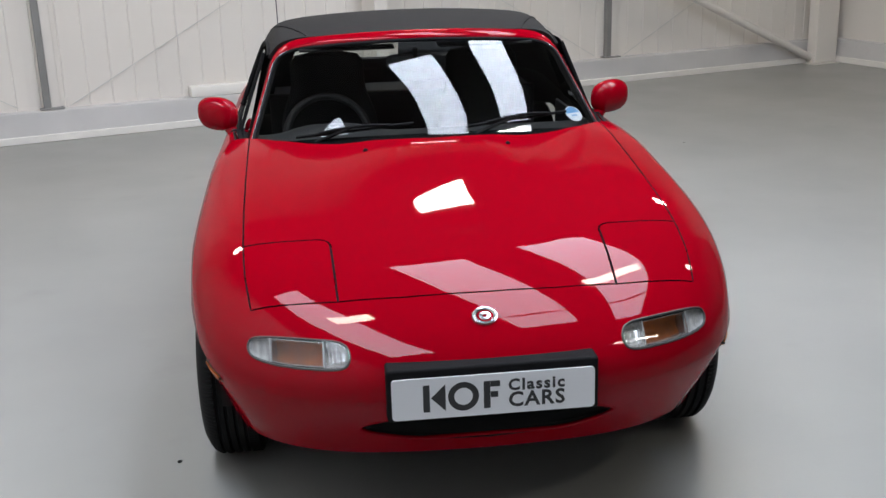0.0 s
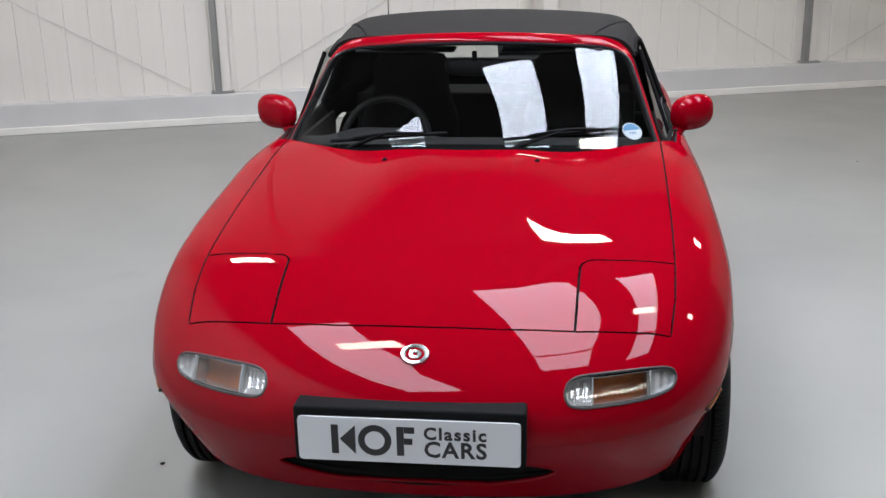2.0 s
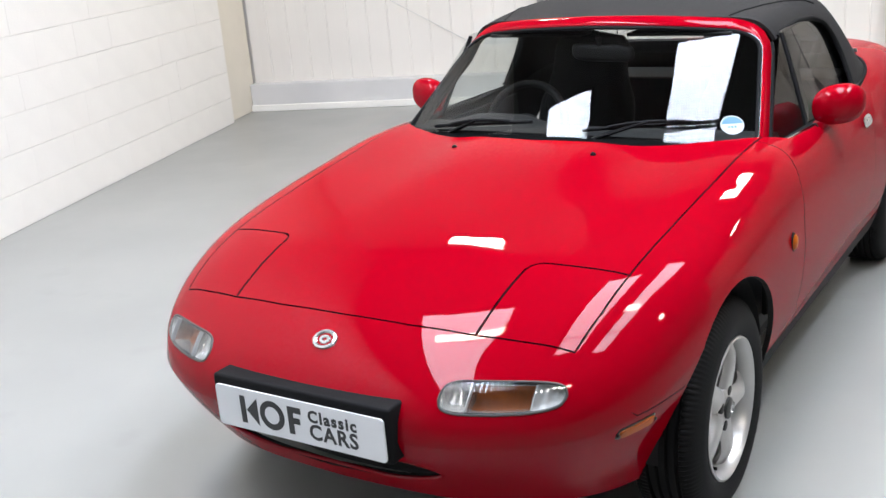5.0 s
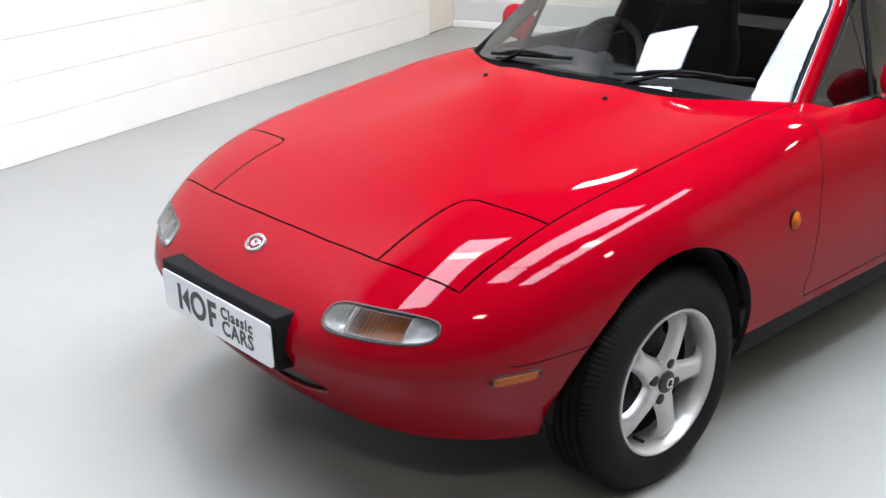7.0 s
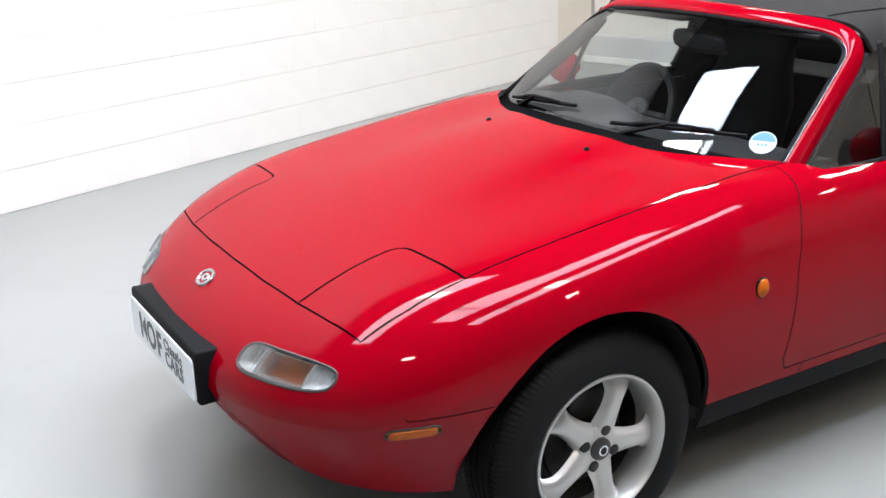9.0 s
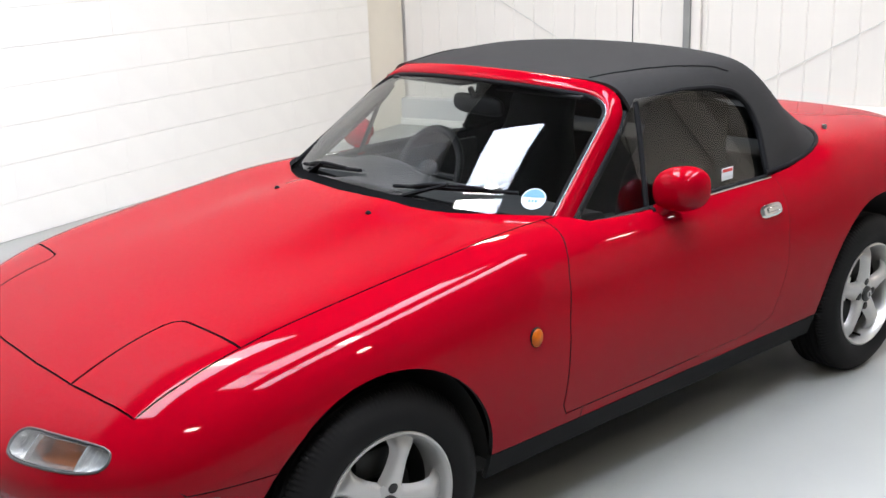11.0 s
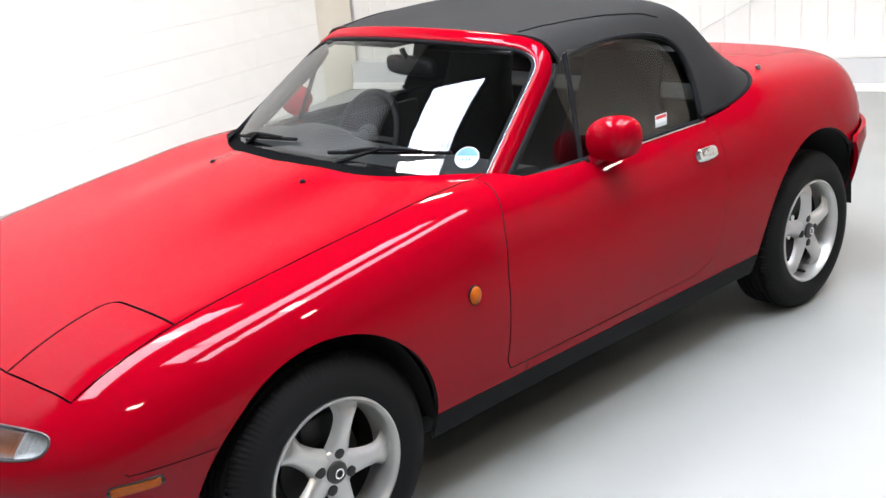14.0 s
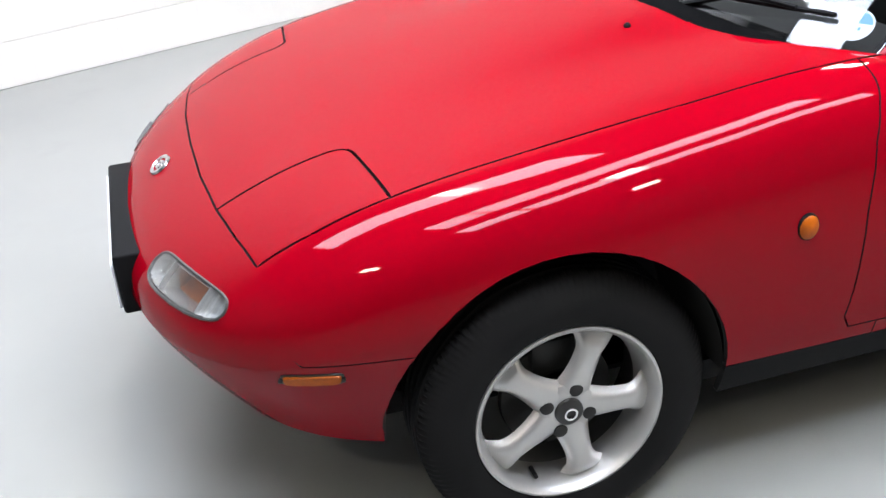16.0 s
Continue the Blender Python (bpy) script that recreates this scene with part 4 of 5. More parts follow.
for s in (1, -1):
    bm = lathe([(0, 0.016), (0.008, 0.014), (0.010, 0.004), (0.010, -0.01)], 14)
    bmesh.ops.rotate(bm, verts=bm.verts, matrix=Matrix.Rotation(radians(-90), 3, "Y"))
    p, n = on_top(s * 0.64, 2.16)
    bmesh.ops.translate(bm, verts=bm.verts, vec=p)
    part("tonneau_stud", bm, CHROME, car)


# ---- door glass, quarter lights, mirrors ----
def glass_edge(y):
    """The upper edge of the side glass."""
    return min(0.838 + (y - 0.766) * 0.85, 1.15 if y < 1.5 else 1.15 - 0.9 * (y - 1.5) ** 1.5)


def side_glass_at(y, v, s):
    low, high = 0.833, max(glass_edge(y), 0.834)
    z = low + (high - low) * v
    base = 0.690 + 0.052 * sstep(0.72, 1.25, y)
    return Vector((s * (base - (z - low) * 0.40 - 0.02 * (z - low) ** 2), y, z))


for s, door in ((1, doors[0]), (-1, doors[1])):
    q = part("quarter_glass", grid(lambda u, v: side_glass_at(0.765 + 0.29 * u, v, s), 10, 8), SIDE_GLASS, door, "fixed quarter light")
    g = part("door_glass", grid(lambda u, v: side_glass_at(1.06 + 0.61 * u, v, s), 16, 8), SIDE_GLASS, door, "raised side window")
    q.visible_shadow = g.visible_shadow = False
    part("glass_divider", tube([side_glass_at(1.055, 0, s), side_glass_at(1.097, 0.52, s), side_glass_at(1.137, 0.97, s)], 0.0085, 8), BLACK_TRIM, door)
    part("belt_seal", tube([side_glass_at(0.77 + 0.87 * k / 16, 0.04, s) + Vector((s * 0.010, 0, 0.0)) for k in range(17)], 0.010, 8), BLACK_TRIM, door, "black waist seal")
    part("belt_trim", tube([side_glass_at(0.77 + 0.87 * k / 16, 0.0, s) + Vector((s * 0.020, 0, 0.012)) for k in range(17)], 0.0045, 8), CHROME, door, "thin bright waist strip")

    # mirror
    m = new("door_mirror")
    m.parent = door
    c = Vector((s * 0.812, 1.112, 0.908))

    def shell_of(u, v, s=s):
        a, b = 2 * math.pi * u, math.pi * (v - 0.5)
        cx, sx, cz, sz = math.cos(a), math.sin(a), math.cos(b), math.sin(b)
        pw = lambda t, e: math.copysign(abs(t) ** e, t)
        x = 0.082 * pw(cz, 0.8) * pw(cx, 0.85)
        y = 0.062 * pw(cz, 0.8) * pw(sx, 0.8)
        z = 0.067 * pw(sz, 0.8)
        if y > 0:
            y *= 0.62
        return c + Vector((x * 1.0, y + s * x * 0.18, z + s * x * 0.10))
    bm = grid(shell_of, 32, 18)
    bmesh.ops.remove_doubles(bm, verts=bm.verts, dist=0.0005)
    bmesh.ops.recalc_face_normals(bm, faces=bm.faces)
    part("housing", bm, RED, m, "red painted mirror housing")
    foot = Vector((s * 0.752, 1.075, 0.838))
    part("stalk", tube([foot + Vector((0, 0, -0.004)), foot.lerp(c, 0.4) + Vector((0, 0, -0.008)), c + Vector((-s * 0.02, 0.0, -0.03))], lambda t: 0.024 - 0.006 * t, 12), RED, m)
    part("foot", tube([foot + Vector((-s * 0.004, -0.03, 0.0)), foot + Vector((-s * 0.004, 0.045, 0.004))], 0.014, 10), BLACK_TRIM, m, "black mirror foot gasket")
    bm = lathe([(0.0, 0), (0.050, 0), (0.051, -0.004)], 24)
    bmesh.ops.rotate(bm, verts=bm.verts, matrix=Matrix.Rotation(radians(90), 3, "Z"))
    bmesh.ops.scale(bm, verts=bm.verts, vec=(1.3, 1, 0.86))
    bmesh.ops.translate(bm, verts=bm.verts, vec=c + Vector((0, 0.036, 0)))
    part("mirror_glass", bm, CHROME, m)

    # handle
    p, n = on_side(1.572, 0.756, s)
    rot = n.to_track_quat("X", "Z").to_matrix()
    bm = bmesh.new()

    def lozenge(u, v):
        a = 2 * math.pi * u
        pw = lambda t, e: math.copysign(abs(t) ** e, t)
        return Vector((0.004 + 0.006 * math.sqrt(max(1 - v ** 4, 0)), 0.060 * v * pw(math.cos(a), 0.6), 0.021 * v * pw(math.sin(a), 0.6)))
    grid(lozenge, 32, 6, bm)
    bmesh.ops.remove_doubles(bm, verts=bm.verts, dist=0.0004)
    bmesh.ops.rotate(bm, verts=bm.verts, matrix=rot)
    bmesh.ops.translate(bm, verts=bm.verts, vec=p)
    h = part("door_handle", bm, CHROME, door, "chrome oval door handle")
    bm = box(0.0085, 0.0125, -0.030, 0.030, -0.006, 0.010, bevel=0.003)
    bmesh.ops.rotate(bm, verts=bm.verts, matrix=rot)
    bmesh.ops.translate(bm, verts=bm.verts, vec=p)
    part("finger_pull", bm, CHROME, h)
    # side repeater
    p, n = on_side(0.482, 0.622, s)
    bm = lathe([(0.0, 0.013), (0.014, 0.011), (0.020, 0.005), (0.022, -0.004)], 24)
    bmesh.ops.scale(bm, verts=bm.verts, vec=(1, 1, 1.25))
    bmesh.ops.translate(bm, verts=bm.verts, vec=p)
    wing = wings[0] if s > 0 else wings[1]
    rep_ = part("side_repeater", bm, AMBER, wing, "amber side repeater lamp")
    bm = lathe([(0.0205, 0.004), (0.0225, 0.003), (0.024, -0.006)], 24)
    bmesh.ops.scale(bm, verts=bm.verts, vec=(1, 1, 1.22))
    bmesh.ops.translate(bm, verts=bm.verts, vec=p)
    part("bezel", bm, BLACK_TRIM, rep_)


# ---- lamps, plate and badge on the nose ----
def pad(view, cx, cz, hx, hz, lift, power=0.5, slope=0.0, s=1, n=(36, 6), dome=0.0):
    """A rounded lozenge that follows the body, raised by lift."""
    pw = lambda t, e: math.copysign(abs(t) ** e, t)
    hit = (lambda a, b: on_front(a, b)) if view == "front" else (lambda a, b: on_side(a, b, s))

    def f(u, v):
        a = 2 * math.pi * u
        x = hx * v * pw(math.cos(a), power)
        z = hz * v * pw(math.sin(a), power) + slope * x
        p, nn = hit(cx + x, cz + z)
        return p + nn * (lift + dome * (1 - v ** 3) - (0.012 if v > 0.999 else 0))
    bm = grid(f, *n)
    bmesh.ops.remove_doubles(bm, verts=bm.verts, dist=0.0002)
    bmesh.ops.recalc_face_normals(bm, faces=bm.faces)
    bm.faces.ensure_lookup_table()
    if view == "front" and sum(q.normal.y for q in bm.faces) > 0 or view == "side" and sum(q.normal.x for q in bm.faces) * s < 0:
        bmesh.ops.reverse_faces(bm, faces=bm.faces)
    return bm


def lamp_point(s, q, w, grow=0.0, lift=0.0, length=LAMP_L):
    """A point of the lamp: q along it from inside to outside, w up, lift off the body's skin."""
    p, nn = on_front(s * (LAMP_X + length * q), LAMP_Z + lamp_half(q, grow) * w)
    return p + (nn * 0.6 + Vector((0, -0.4, 0))) * lift


def lamp_ring(s, grow, lift, n=56):
    pts = []
    for k in range(n):
        a = 2 * math.pi * k / n
        c, d = math.cos(a), math.sin(a)
        q = math.copysign(abs(c) ** 0.45, c)
        pts.append(lamp_point(s, 0.985 * q, math.copysign(1 if abs(d) > 0.45 else (abs(d) / 0.45) ** 0.6, d), grow, lift))
    return pts


def lamp_cell(s, q0, q1, depth, mat, name, parent, label="", waves=0, n=(24, 8)):
    """A dished reflector cell between two stations of the lamp."""
    def f(u, v):
        q, w = q0 + (q1 - q0) * u, 2 * v - 1
        dish = (1 - (2 * u - 1) ** 6) * (1 - w ** 6)
        return lamp_point(s, q, 0.96 * w, -0.002, -0.004 - depth * dish + (0.0012 * math.sin(u * waves * math.pi * 2) if waves else 0.0))
    bm = grid(f, *n)
    bmesh.ops.recalc_face_normals(bm, faces=bm.faces)
    if sum(w.normal.y for w in bm.faces) > 0:
        bmesh.ops.reverse_faces(bm, faces=bm.faces)
    return part(name, bm, mat, parent, label)


for s in (1, -1):
    lamp = part("front_indicator", tube(lamp_ring(s, 0.0005, 0.0), 0.0032, 8, closed=True), RIM_GREY, bumper, "front indicator lamp with clear lens and amber painted cell")
    lamp_cell(s, -0.97, -0.50, 0.022, LENS_BACK, "reflector", lamp, "bright ribbed reflector", waves=4, n=(48, 8))
    lamp_cell(s, 0.53, 0.97, 0.010, RIM_PALE, "outer_reflector", lamp, "pale grey side reflector", waves=3, n=(48, 8))
    deep = 0.060
    # amber colour here paints the bulb's reflection in the bowl; no bulb is built
    part("painted_bulb_reflection", grid(lambda u, v: lamp_point(s, -0.50 + 1.02 * u, 0.94 * (2 * v - 1), -0.003, -deep + 0.010 * (2 * v - 1) ** 2), 60, 8), AMBER_MIRRORED, lamp, "deep lamp cell painted amber as the bulb's reflection")
    for q in (-0.50, 0.52):
        part("cell_wall", thicken(grid(lambda u, v: lamp_point(s, q, 0.94 * (2 * v - 1), -0.003, -0.003 - deep * u + 0.0008 * math.sin(u * 40)), 24, 6), 0.002), LENS_BACK, lamp, "bright ribbed cell wall")
    for w in (-0.94, 0.94):
        part("cell_ledge", thicken(grid(lambda u, v: lamp_point(s, -0.50 + 1.02 * u, w, -0.003, -0.003 - deep * v), 16, 4), 0.002), LENS_BACK, lamp, "bright cell wall")
    for q in (-0.50, 0.52):
        part("divider", thicken(grid(lambda u, v: lamp_point(s, q + 0.02 * (u - 0.5), 0.93 * (2 * v - 1), -0.002, -0.003), 2, 8), 0.012), RIM_PALE, lamp)
    bm = grid(lambda u, v: lamp_point(s, -0.985 + 1.97 * u, (2 * v - 1) * 0.99, -0.0005, 0.0035 + 0.0003 * math.sin(u * 150)), 150, 8)
    bmesh.ops.recalc_face_normals(bm, faces=bm.faces)
    part("clear_lens", bm, CLEAR, lamp, "clear fluted lens").visible_shadow = False
    # marker lamp on the bumper side
    mk = part("side_marker", pad("side", -0.475, 0.462, 0.066, 0.019, 0.002, 0.35, 0.02, s=s), LENS_RIM, bumper, "amber side marker lamp")
    part("lens", pad("side", -0.475, 0.462, 0.058, 0.013, 0.006, 0.3, 0.02, s=s), AMBER, mk)
    for e in (-1, 1):
        p, n = on_side(-0.475 + e * 0.055, 0.462 + e * 0.001, s)
        bm = lathe([(0, 0.009), (0.004, 0.008), (0.004, 0)], 10)
        bmesh.ops.rotate(bm, verts=bm.verts, matrix=n.to_track_quat("X", "Z").to_matrix())
        bmesh.ops.translate(bm, verts=bm.verts, vec=p)
        part("screw", bm, DARK_METAL, mk)
    # washer jets
    p, n = on_top(s * 0.25, 0.382)
    bm = bmesh.new()
    bmesh.ops.create_uvsphere(bm, u_segments=12, v_segments=8, radius=0.009)
    bmesh.ops.translate(bm, verts=bm.verts, vec=p)
    part("washer_jet", bm, BLACK_TRIM, bonnet, "small black washer jet")

p, n = on_front(0, 0.645)
rot = n.to_track_quat("X", "Z").to_matrix()
bm = lathe([(0.020, 0.004), (0.024, 0.007), (0.030, 0.006), (0.032, 0.001)], 40)
bmesh.ops.scale(bm, verts=bm.verts, vec=(1, 1.12, 0.92))
bmesh.ops.rotate(bm, verts=bm.verts, matrix=rot)
bmesh.ops.translate(bm, verts=bm.verts, vec=p)
badge = part("badge", bm, BADGE, bumper, "oval chrome badge ring")
bm = lathe([(0.0, 0.003), (0.021, 0.003), (0.022, 0.0)], 32)
bmesh.ops.scale(bm, verts=bm.verts, vec=(1, 1.12, 0.92))
bmesh.ops.rotate(bm, verts=bm.verts, matrix=rot)
bmesh.ops.translate(bm, verts=bm.verts, vec=p)
part("badge_ground", bm, RED, badge, "red badge ground")
bm = lathe([(0.0045, 0.003), (0.0062, 0.0058), (0.0132, 0.0054), (0.0150, 0.003)], 32)
bmesh.ops.scale(bm, verts=bm.verts, vec=(1, 1.12, 0.92))
bmesh.ops.rotate(bm, verts=bm.verts, matrix=rot)
bmesh.ops.translate(bm, verts=bm.verts, vec=p)
part("badge_emblem", bm, BADGE, badge, "chrome oval emblem")

holder = part("plate_plinth", box(-0.272, 0.272, -0.808, -0.70, 0.424, 0.566, bevel=0.008, seg=3), BLACK_TRIM, car, "black plastic number plate plinth")
show = rounded_plate(0.520, 0.111, 0.010, 0.005)
bmesh.ops.translate(show, verts=show.verts, vec=(0, -0.815, 0.488))
card = part("show_plate", show, PLATE, holder, "white dealer show plate", smooth=False)


def flat_shape(polys, mat, name):
    """Flat ink on the plate: closed outlines in plate coordinates."""
    bm = bmesh.new()
    for poly in polys:
        front = [bm.verts.new((x, -0.8156, 0.488 + z)) for x, z in poly]
        back = [bm.verts.new((x, -0.8148, 0.488 + z)) for x, z in poly]
        bm.faces.new(front)
        for i in range(len(poly)):
            j = (i + 1) % len(poly)
            bm.faces.new((front[i], front[j], back[j], back[i]))
    bmesh.ops.recalc_face_normals(bm, faces=bm.faces)
    part(name, bm, mat, card, smooth=False)


def ring_quads(cx, cz, r0, r1, n=28):
    out = []
    for i in range(n):
        a, b = 2 * math.pi * i / n, 2 * math.pi * (i + 1) / n
        out.append([(cx + r1 * math.cos(a), cz + r1 * math.sin(a)), (cx + r1 * math.cos(b), cz + r1 * math.sin(b)), (cx + r0 * math.cos(b), cz + r0 * math.sin(b)), (cx + r0 * math.cos(a), cz + r0 * math.sin(a))])
    return out


flat_shape([[(-0.181, -0.037), (-0.164, -0.037), (-0.164, 0.037), (-0.181, 0.037)], [(-0.161, 0.001), (-0.124, -0.037), (-0.124, 0.037)]], INK, "logo_shape")
flat_shape(ring_quads(-0.0785, 0.0, 0.0235, 0.0395), INK, "logo_shape")
flat_shape([[(-0.027, -0.037), (-0.010, -0.037), (-0.010, 0.037), (-0.027, 0.037)], [(-0.0095, 0.021), (0.015, 0.021), (0.015, 0.037), (-0.0095, 0.037)], [(-0.0095, -0.008), (0.010, -0.008), (0.010, 0.008), (-0.0095, 0.008)]], INK, "logo_shape")


def lettering(word, x, z, size, name, spread=1.0):
    data = bpy.data.curves.new(name, "FONT")
    data.body, data.size, data.extrude, data.resolution_u, data.offset = word, size, 0.0004, 3, 0.0014
    data.space_character = spread
    tmp = new(name, data)
    me = bpy.data.meshes.new_from_object(tmp.evaluated_get(bpy.context.evaluated_depsgraph_get()))
    bpy.data.objects.remove(tmp)
    ob = new(name, me)
    me.materials.append(INK)
    ob.parent = card
    ob.matrix_local = pose(x, -0.8154, 0.488 + z, 90, 0, 0)
    return ob


lettering("Classic", 0.036, 0.008, 0.043, "lettering", 1.2)
lettering("CARS", 0.036, -0.037, 0.056, "lettering", 1.12)

# a black sheet behind the opening stands in for the mouth's deep shade
part("mouth_shade_sheet", thicken(grid(lambda u, v: Vector((-0.44 + 0.88 * u, -0.60 + 0.10 * (2 * u - 1) ** 2, 0.27 + 0.17 * v)), 16, 4), 0.01), GAP, car)


lip = [(x * m, z) for m, row in ((1, MOUTH), (-1, MOUTH[::-1])) for x, z in row if x > 0.004]
part("mouth_lip", tube([on_front(x * 1.0, z)[0] + Vector((0, 0.0045, 0)) for x, z in lip], 0.0055, 8, closed=True), RED, bumper, "rounded lip round the air intake")


# ---- wipers ----
def wiper(u0, v0, u1, v1, pu, pv):
    w = new("wiper")
    w.parent = car
    on = lambda u, v, h: screen_at(u, v) + screen_normal(u, v) * h
    blade = [on(u0 + (u1 - u0) * k / 10, v0 + (v1 - v0) * k / 10, 0.012) for k in range(11)]
    part("blade", tube(blade, 0.006, 6), BLACK_TRIM, w)
    part("bridge", tube([on(u0 + (u1 - u0) * (0.2 + 0.6 * k / 6), v0 + (v1 - v0) * (0.2 + 0.6 * k / 6), 0.017 + 0.014 * math.sin(math.pi * k / 6)) for k in range(7)], 0.006, 6), BLACK_TRIM, w)
    mid = on((u0 + u1) / 2, (v0 + v1) / 2, 0.034)
    pivot = on(pu, pv, 0.022)
    part("arm", tube([pivot, pivot.lerp(mid, 0.25) + Vector((0, 0, 0.008)), mid], lambda t: 0.018 - 0.009 * t, 8, flat=0.6), BLACK_TRIM, w)
    part("pivot_cap", tube([pivot + Vector((0, 0, -0.03)), pivot + Vector((0, 0, 0.012))], 0.016, 12), BLACK_TRIM, w)


wiper(-0.76, 0.03, -0.10, 0.095, -0.70, -0.02)
wiper(0.20, 0.045, 0.84, 0.155, 0.20, -0.02)

# tax disc and window sticker
tp = screen_at(0.905, 0.155) - screen_normal(0.905, 0.155) * 0.004
bm = lathe([(0.0, 0.0), (0.037, 0.0)], 32)
bmesh.ops.rotate(bm, verts=bm.verts, matrix=(screen_normal(0.905, 0.155)).to_track_quat("X", "Z").to_matrix())
bmesh.ops.translate(bm, verts=bm.verts, vec=tp)
disc = part("tax_disc", thicken(bm, 0.001), PAPER, windscreen, "round white and blue paper disc behind the glass")
BLUE = material("blue_print", (0.06, 0.18, 0.32), rough=0.5)
RED_INK = material("red_print", (0.6, 0.05, 0.04), rough=0.5)
bm = bmesh.new()
arc = [(0.033 * math.cos(radians(8 + 164 * k / 16)), 0.033 * math.sin(radians(8 + 164 * k / 16))) for k in range(17)]
rows = [[bm.verts.new((x, y, z)) for y, z in arc] for x in (0.0012, 0.0016)]
bm.faces.new(rows[1])
for k in range(17):
    n = (k + 1) % 17
    bm.faces.new((rows[0][k], rows[0][n], rows[1][n], rows[1][k]))
for k in range(3):
    add_box(bm, 0.0012, 0.0016, -0.014 + 0.010 * k, -0.008 + 0.010 * k, -0.012, -0.004)
bmesh.ops.rotate(bm, verts=bm.verts, matrix=(screen_normal(0.905, 0.155)).to_track_quat("X", "Z").to_matrix())
bmesh.ops.translate(bm, verts=bm.verts, vec=tp)
part("disc_print", bm, BLUE, disc, smooth=False)
sp = side_glass_at(1.455, 0.16, 1) + Vector((0.002, 0, 0))
st = part("window_sticker", box(sp.x, sp.x + 0.0008, sp.y - 0.03, sp.y + 0.03, sp.z - 0.02, sp.z + 0.02), PLATE, doors[0], "small white sticker with red print", smooth=False)
part("sticker_print", box(sp.x + 0.0009, sp.x + 0.0014, sp.y - 0.026, sp.y + 0.026, sp.z + 0.006, sp.z + 0.016), RED_INK, st, smooth=False)

# ---- cabin ----
part("dashboard", thicken(grid(lambda u, v: Vector((-0.66 + 1.32 * u, 0.62 + 0.36 * v + 0.10 * (2 * u - 1) ** 2 * (1 - v),
     0.835 + 0.02 * math.sin(math.pi * v) + 0.035 * math.exp(-((-0.66 + 1.32 * u + 0.36) / 0.17) ** 4) * sstep(0.2, 0.8, v) - 0.18 * sstep(0.85, 1.0, v))), 40, 16), 0.02), CABIN, car, "black padded dashboard")
wheel_c = Vector((-0.375, 1.115, 0.792))
tilt = Matrix.Rotation(radians(-24), 3, "X")
steer = new("steering_wheel")
steer.parent = car
steer["label"] = "black three-spoke steering wheel"
part("steering_rim", tube([wheel_c + tilt @ Vector((0.170 * math.cos(2 * math.pi * k / 40), 0, 0.170 * math.sin(2 * math.pi * k / 40))) for k in range(40)], 0.015, 10, closed=True), CABIN, steer)
for a in (0, 180, 270):
    part("steering_spoke", tube([wheel_c, wheel_c + tilt @ Vector((0.17 * math.cos(radians(a)), 0, 0.17 * math.sin(radians(a))))], 0.018, 8, flat=0.6), CABIN, steer)
bm = bmesh.new()
bmesh.ops.create_uvsphere(bm, u_segments=20, v_segments=12, radius=1)
for v in bm.verts:
    v.co = wheel_c + tilt @ Vector((v.co.x * 0.06, v.co.y * 0.02, v.co.z * 0.05))
part("hub_pad", bm, CABIN, steer)
part("steering_column", tube([wheel_c, wheel_c + Vector((0, -0.25, -0.06))], 0.03, 10), CABIN, steer)

for sx in (-0.36, 0.36):
    seat = new("seat")
    seat.parent = car
    seat["label"] = "black cloth bucket seat with head restraint"

    def back(u, v, sx=sx):
        a = 2 * math.pi * u
        pw = lambda t, e: math.copysign(abs(t) ** e, t)
        z = 0.42 + 0.66 * v
        w = (0.22 - 0.05 * sstep(0.5, 0.78, v) - 0.04 * sstep(0.9, 1.0, v)) * (1 if 0.001 < v < 0.999 else 0.0)
        d = 0.065 * (1 - 0.45 * sstep(0.5, 1, v)) * (1 if 0.001 < v < 0.999 else 0.0)
        return Vector((sx + w * pw(math.cos(a), 0.5), 1.55 + 0.20 * v + d * pw(math.sin(a), 0.7), z))
    part("backrest", grid(back, 28, 24), SEAT, seat)
    part("cushion", box(sx - 0.23, sx + 0.23, 1.08, 1.60, 0.36, 0.50, bevel=0.05, seg=4), SEAT, seat)
part("rear_bulkhead", box(-0.64, 0.64, 1.86, 1.90, 0.30, 0.86, bevel=0.01), CABIN, car, smooth=False)
part("rear_deck", box(-0.62, 0.62, 1.88, 2.12, 0.845, 0.86, bevel=0.005), CABIN, car, smooth=False)
part("cabin_floor", box(-0.68, 0.68, 0.5, 1.9, 0.25, 0.30), CABIN, car, smooth=False)
part("firewall", box(-0.66, 0.66, 0.50, 0.55, 0.25, 0.80), CABIN, car, smooth=False)
part("centre_console", box(-0.11, 0.11, 0.7, 1.85, 0.30, 0.55, bevel=0.03), CABIN, car)
for s in (1, -1):
    part("door_card", box(s * 0.70 if s > 0 else -0.72, 0.72 if s > 0 else -0.70, 0.62, 1.66, 0.32, 0.815, bevel=0.008), CABIN, doors[0 if s > 0 else 1], "black inner door trim")
mir = new("interior_mirror")
mir.parent = car
bm = bmesh.new()
bmesh.ops.create_uvsphere(bm, u_segments=24, v_segments=12, radius=1)
for v in bm.verts:
    v.co = Vector((-0.005 + 0.122 * math.copysign(abs(v.co.x) ** 0.45, v.co.x), 1.05 + 0.025 * v.co.y, 1.090 + 0.034 * math.copysign(abs(v.co.z) ** 0.6, v.co.z) - 0.006 * v.co.x))
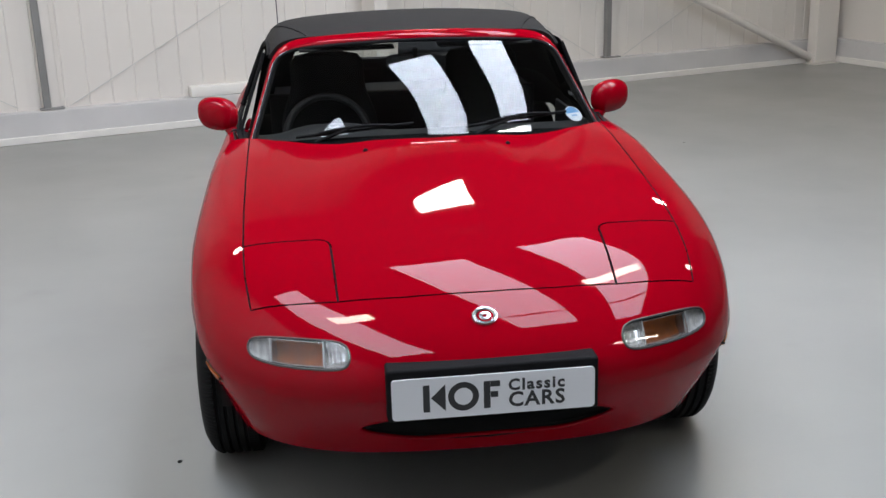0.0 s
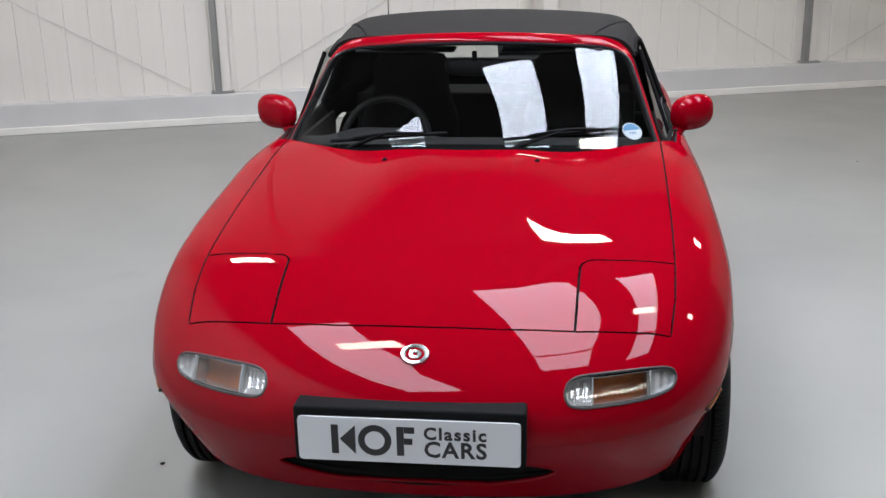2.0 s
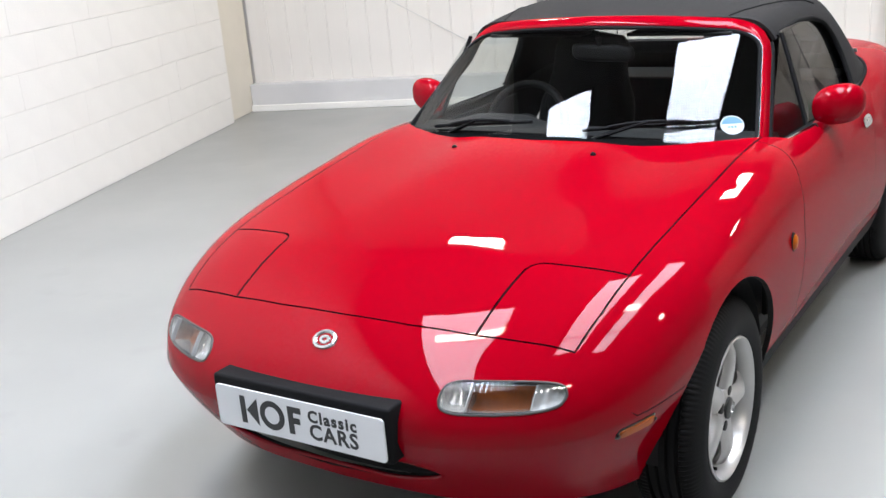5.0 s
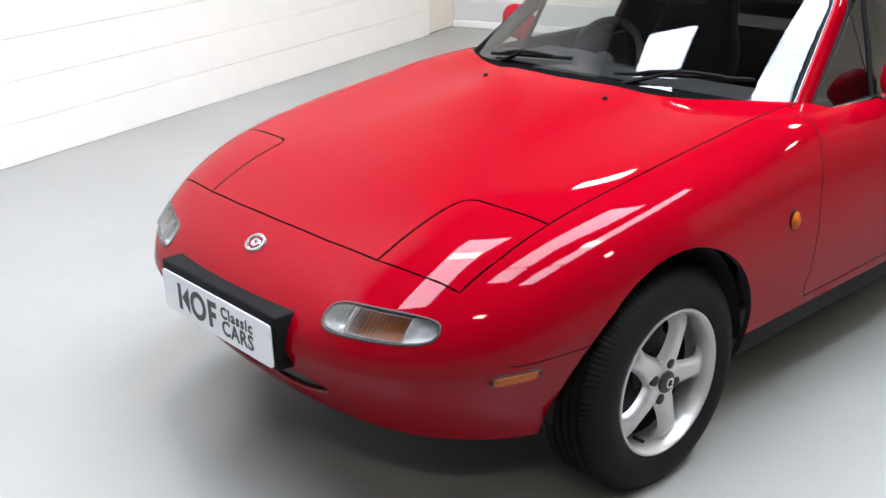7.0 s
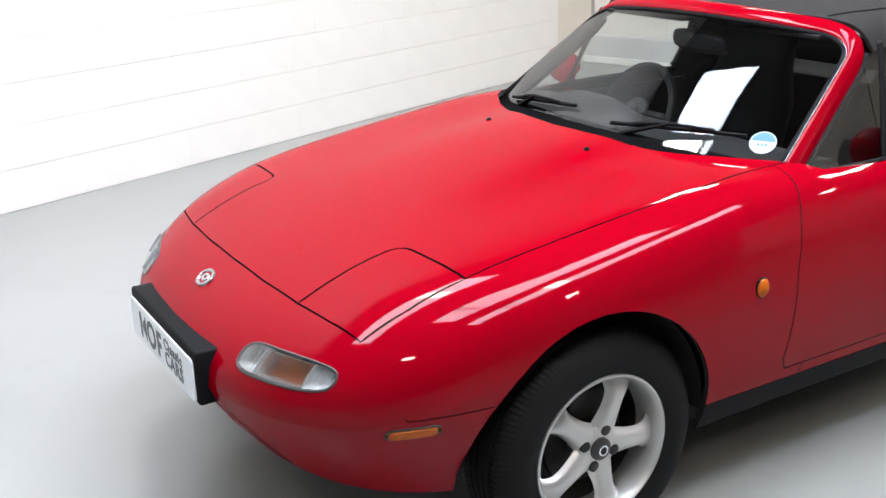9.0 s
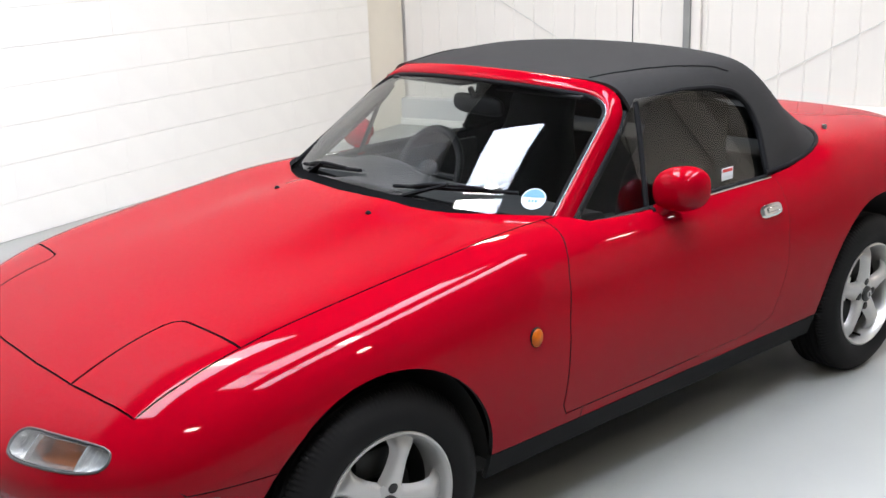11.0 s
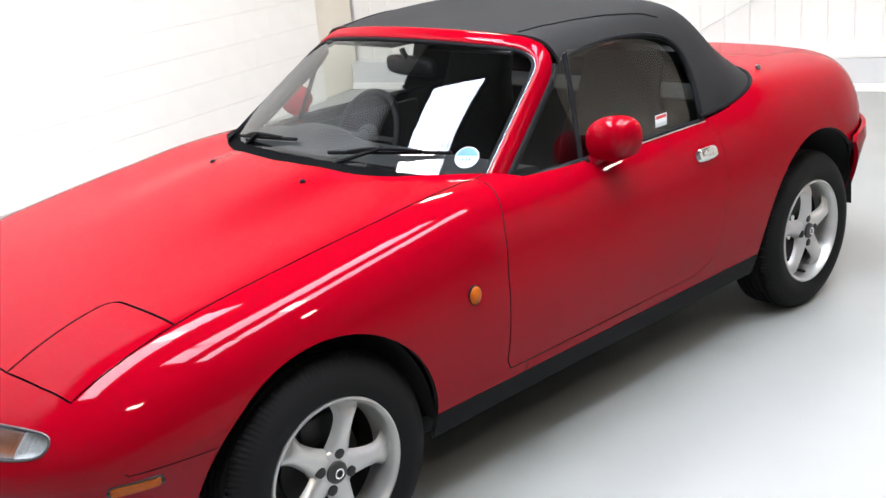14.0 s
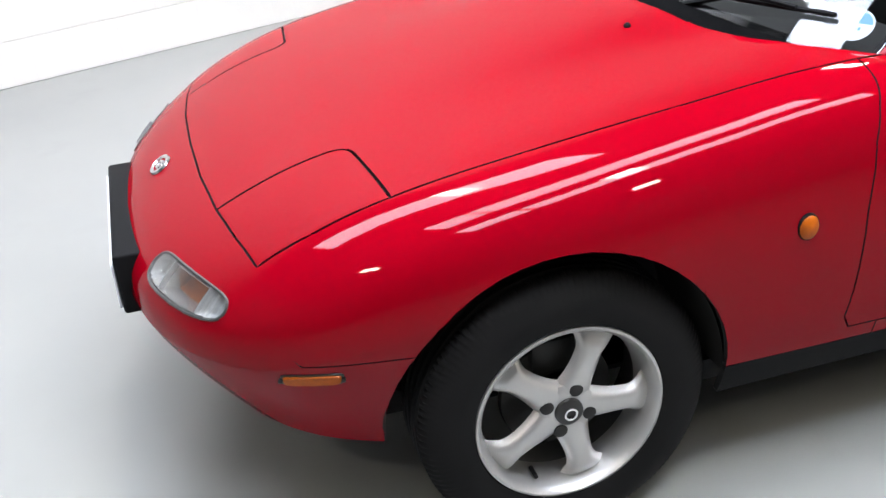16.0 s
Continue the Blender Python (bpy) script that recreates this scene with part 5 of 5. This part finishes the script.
part("mirror_case", bm, CABIN, mir, "black interior mirror")
part("mirror_stem", tube([(-0.01, 1.04, 1.11), (-0.01, 1.02, 1.15)], 0.01, 8), CABIN, mir)
for s in (1, -1):
    part("sun_visor", box(s * 0.28 - 0.19, s * 0.28 + 0.19, 1.045, 1.15, 1.146, 1.158, bevel=0.004), CABIN, car)
# aerial on the rear wing
p, n = on_top(-0.600, 2.56)
aerial = part("aerial", tube([p + Vector((0, 0, -0.004)), p + Vector((0, 0, 0.02))], lambda t: 0.016 - 0.006 * t, 14), BLACK_TRIM, car, "slim mast aerial on a black base")
part("mast", tube([p + Vector((0, 0, 0.018)), Vector((-0.606, 2.575, 1.62))], lambda t: 0.0032 - 0.0014 * t, 8), DARK_METAL, aerial)
# ---- blockwork: courses of painted blocks ----
def block_mesh(w, h):
    """A block with worn upper and lower edges; its ends butt."""
    prof = [(-0.03, -h / 2), (-0.003, -h / 2), (-0.0006, -h / 2 + 0.001), (0, -h / 2 + 0.004), (0, h / 2 - 0.004), (-0.0006, h / 2 - 0.001), (-0.003, h / 2), (-0.03, h / 2)]
    bm = bmesh.new()
    ends = [[bm.verts.new((x, y, z)) for x, z in prof] for y in (-w / 2, w / 2)]
    for i in range(len(prof)):
        k = (i + 1) % len(prof)
        bm.faces.new((ends[0][i], ends[0][k], ends[1][k], ends[1][i]))
    bm.faces.new(ends[0])
    bm.faces.new(list(reversed(ends[1])))
    bmesh.ops.recalc_face_normals(bm, faces=bm.faces)
    return mesh_of(bm, "block")


BW, BH, JOINT = 0.440, 0.2225, 0.0022
full, half = block_mesh(BW, BH), block_mesh(BW / 2 - JOINT / 2, BH)
for me in (full, half):
    me.materials.append(BLOCK)
rng = random.Random(4)
for c in range(11):
    z = (BH + JOINT) * (c + 0.5)
    b, k = -0.64, 0
    end = -10.6
    while b - BW > end:
        short = k == 0 and c % 2
        w = BW / 2 - JOINT / 2 if short else BW
        ob = new("block", half if short else full)
        ob.parent = wall_west
        ob.matrix_local = pose(A0 + rng.uniform(-0.0005, 0.0005), b - w / 2, z)
        b -= w + 0.0006
        k += 1
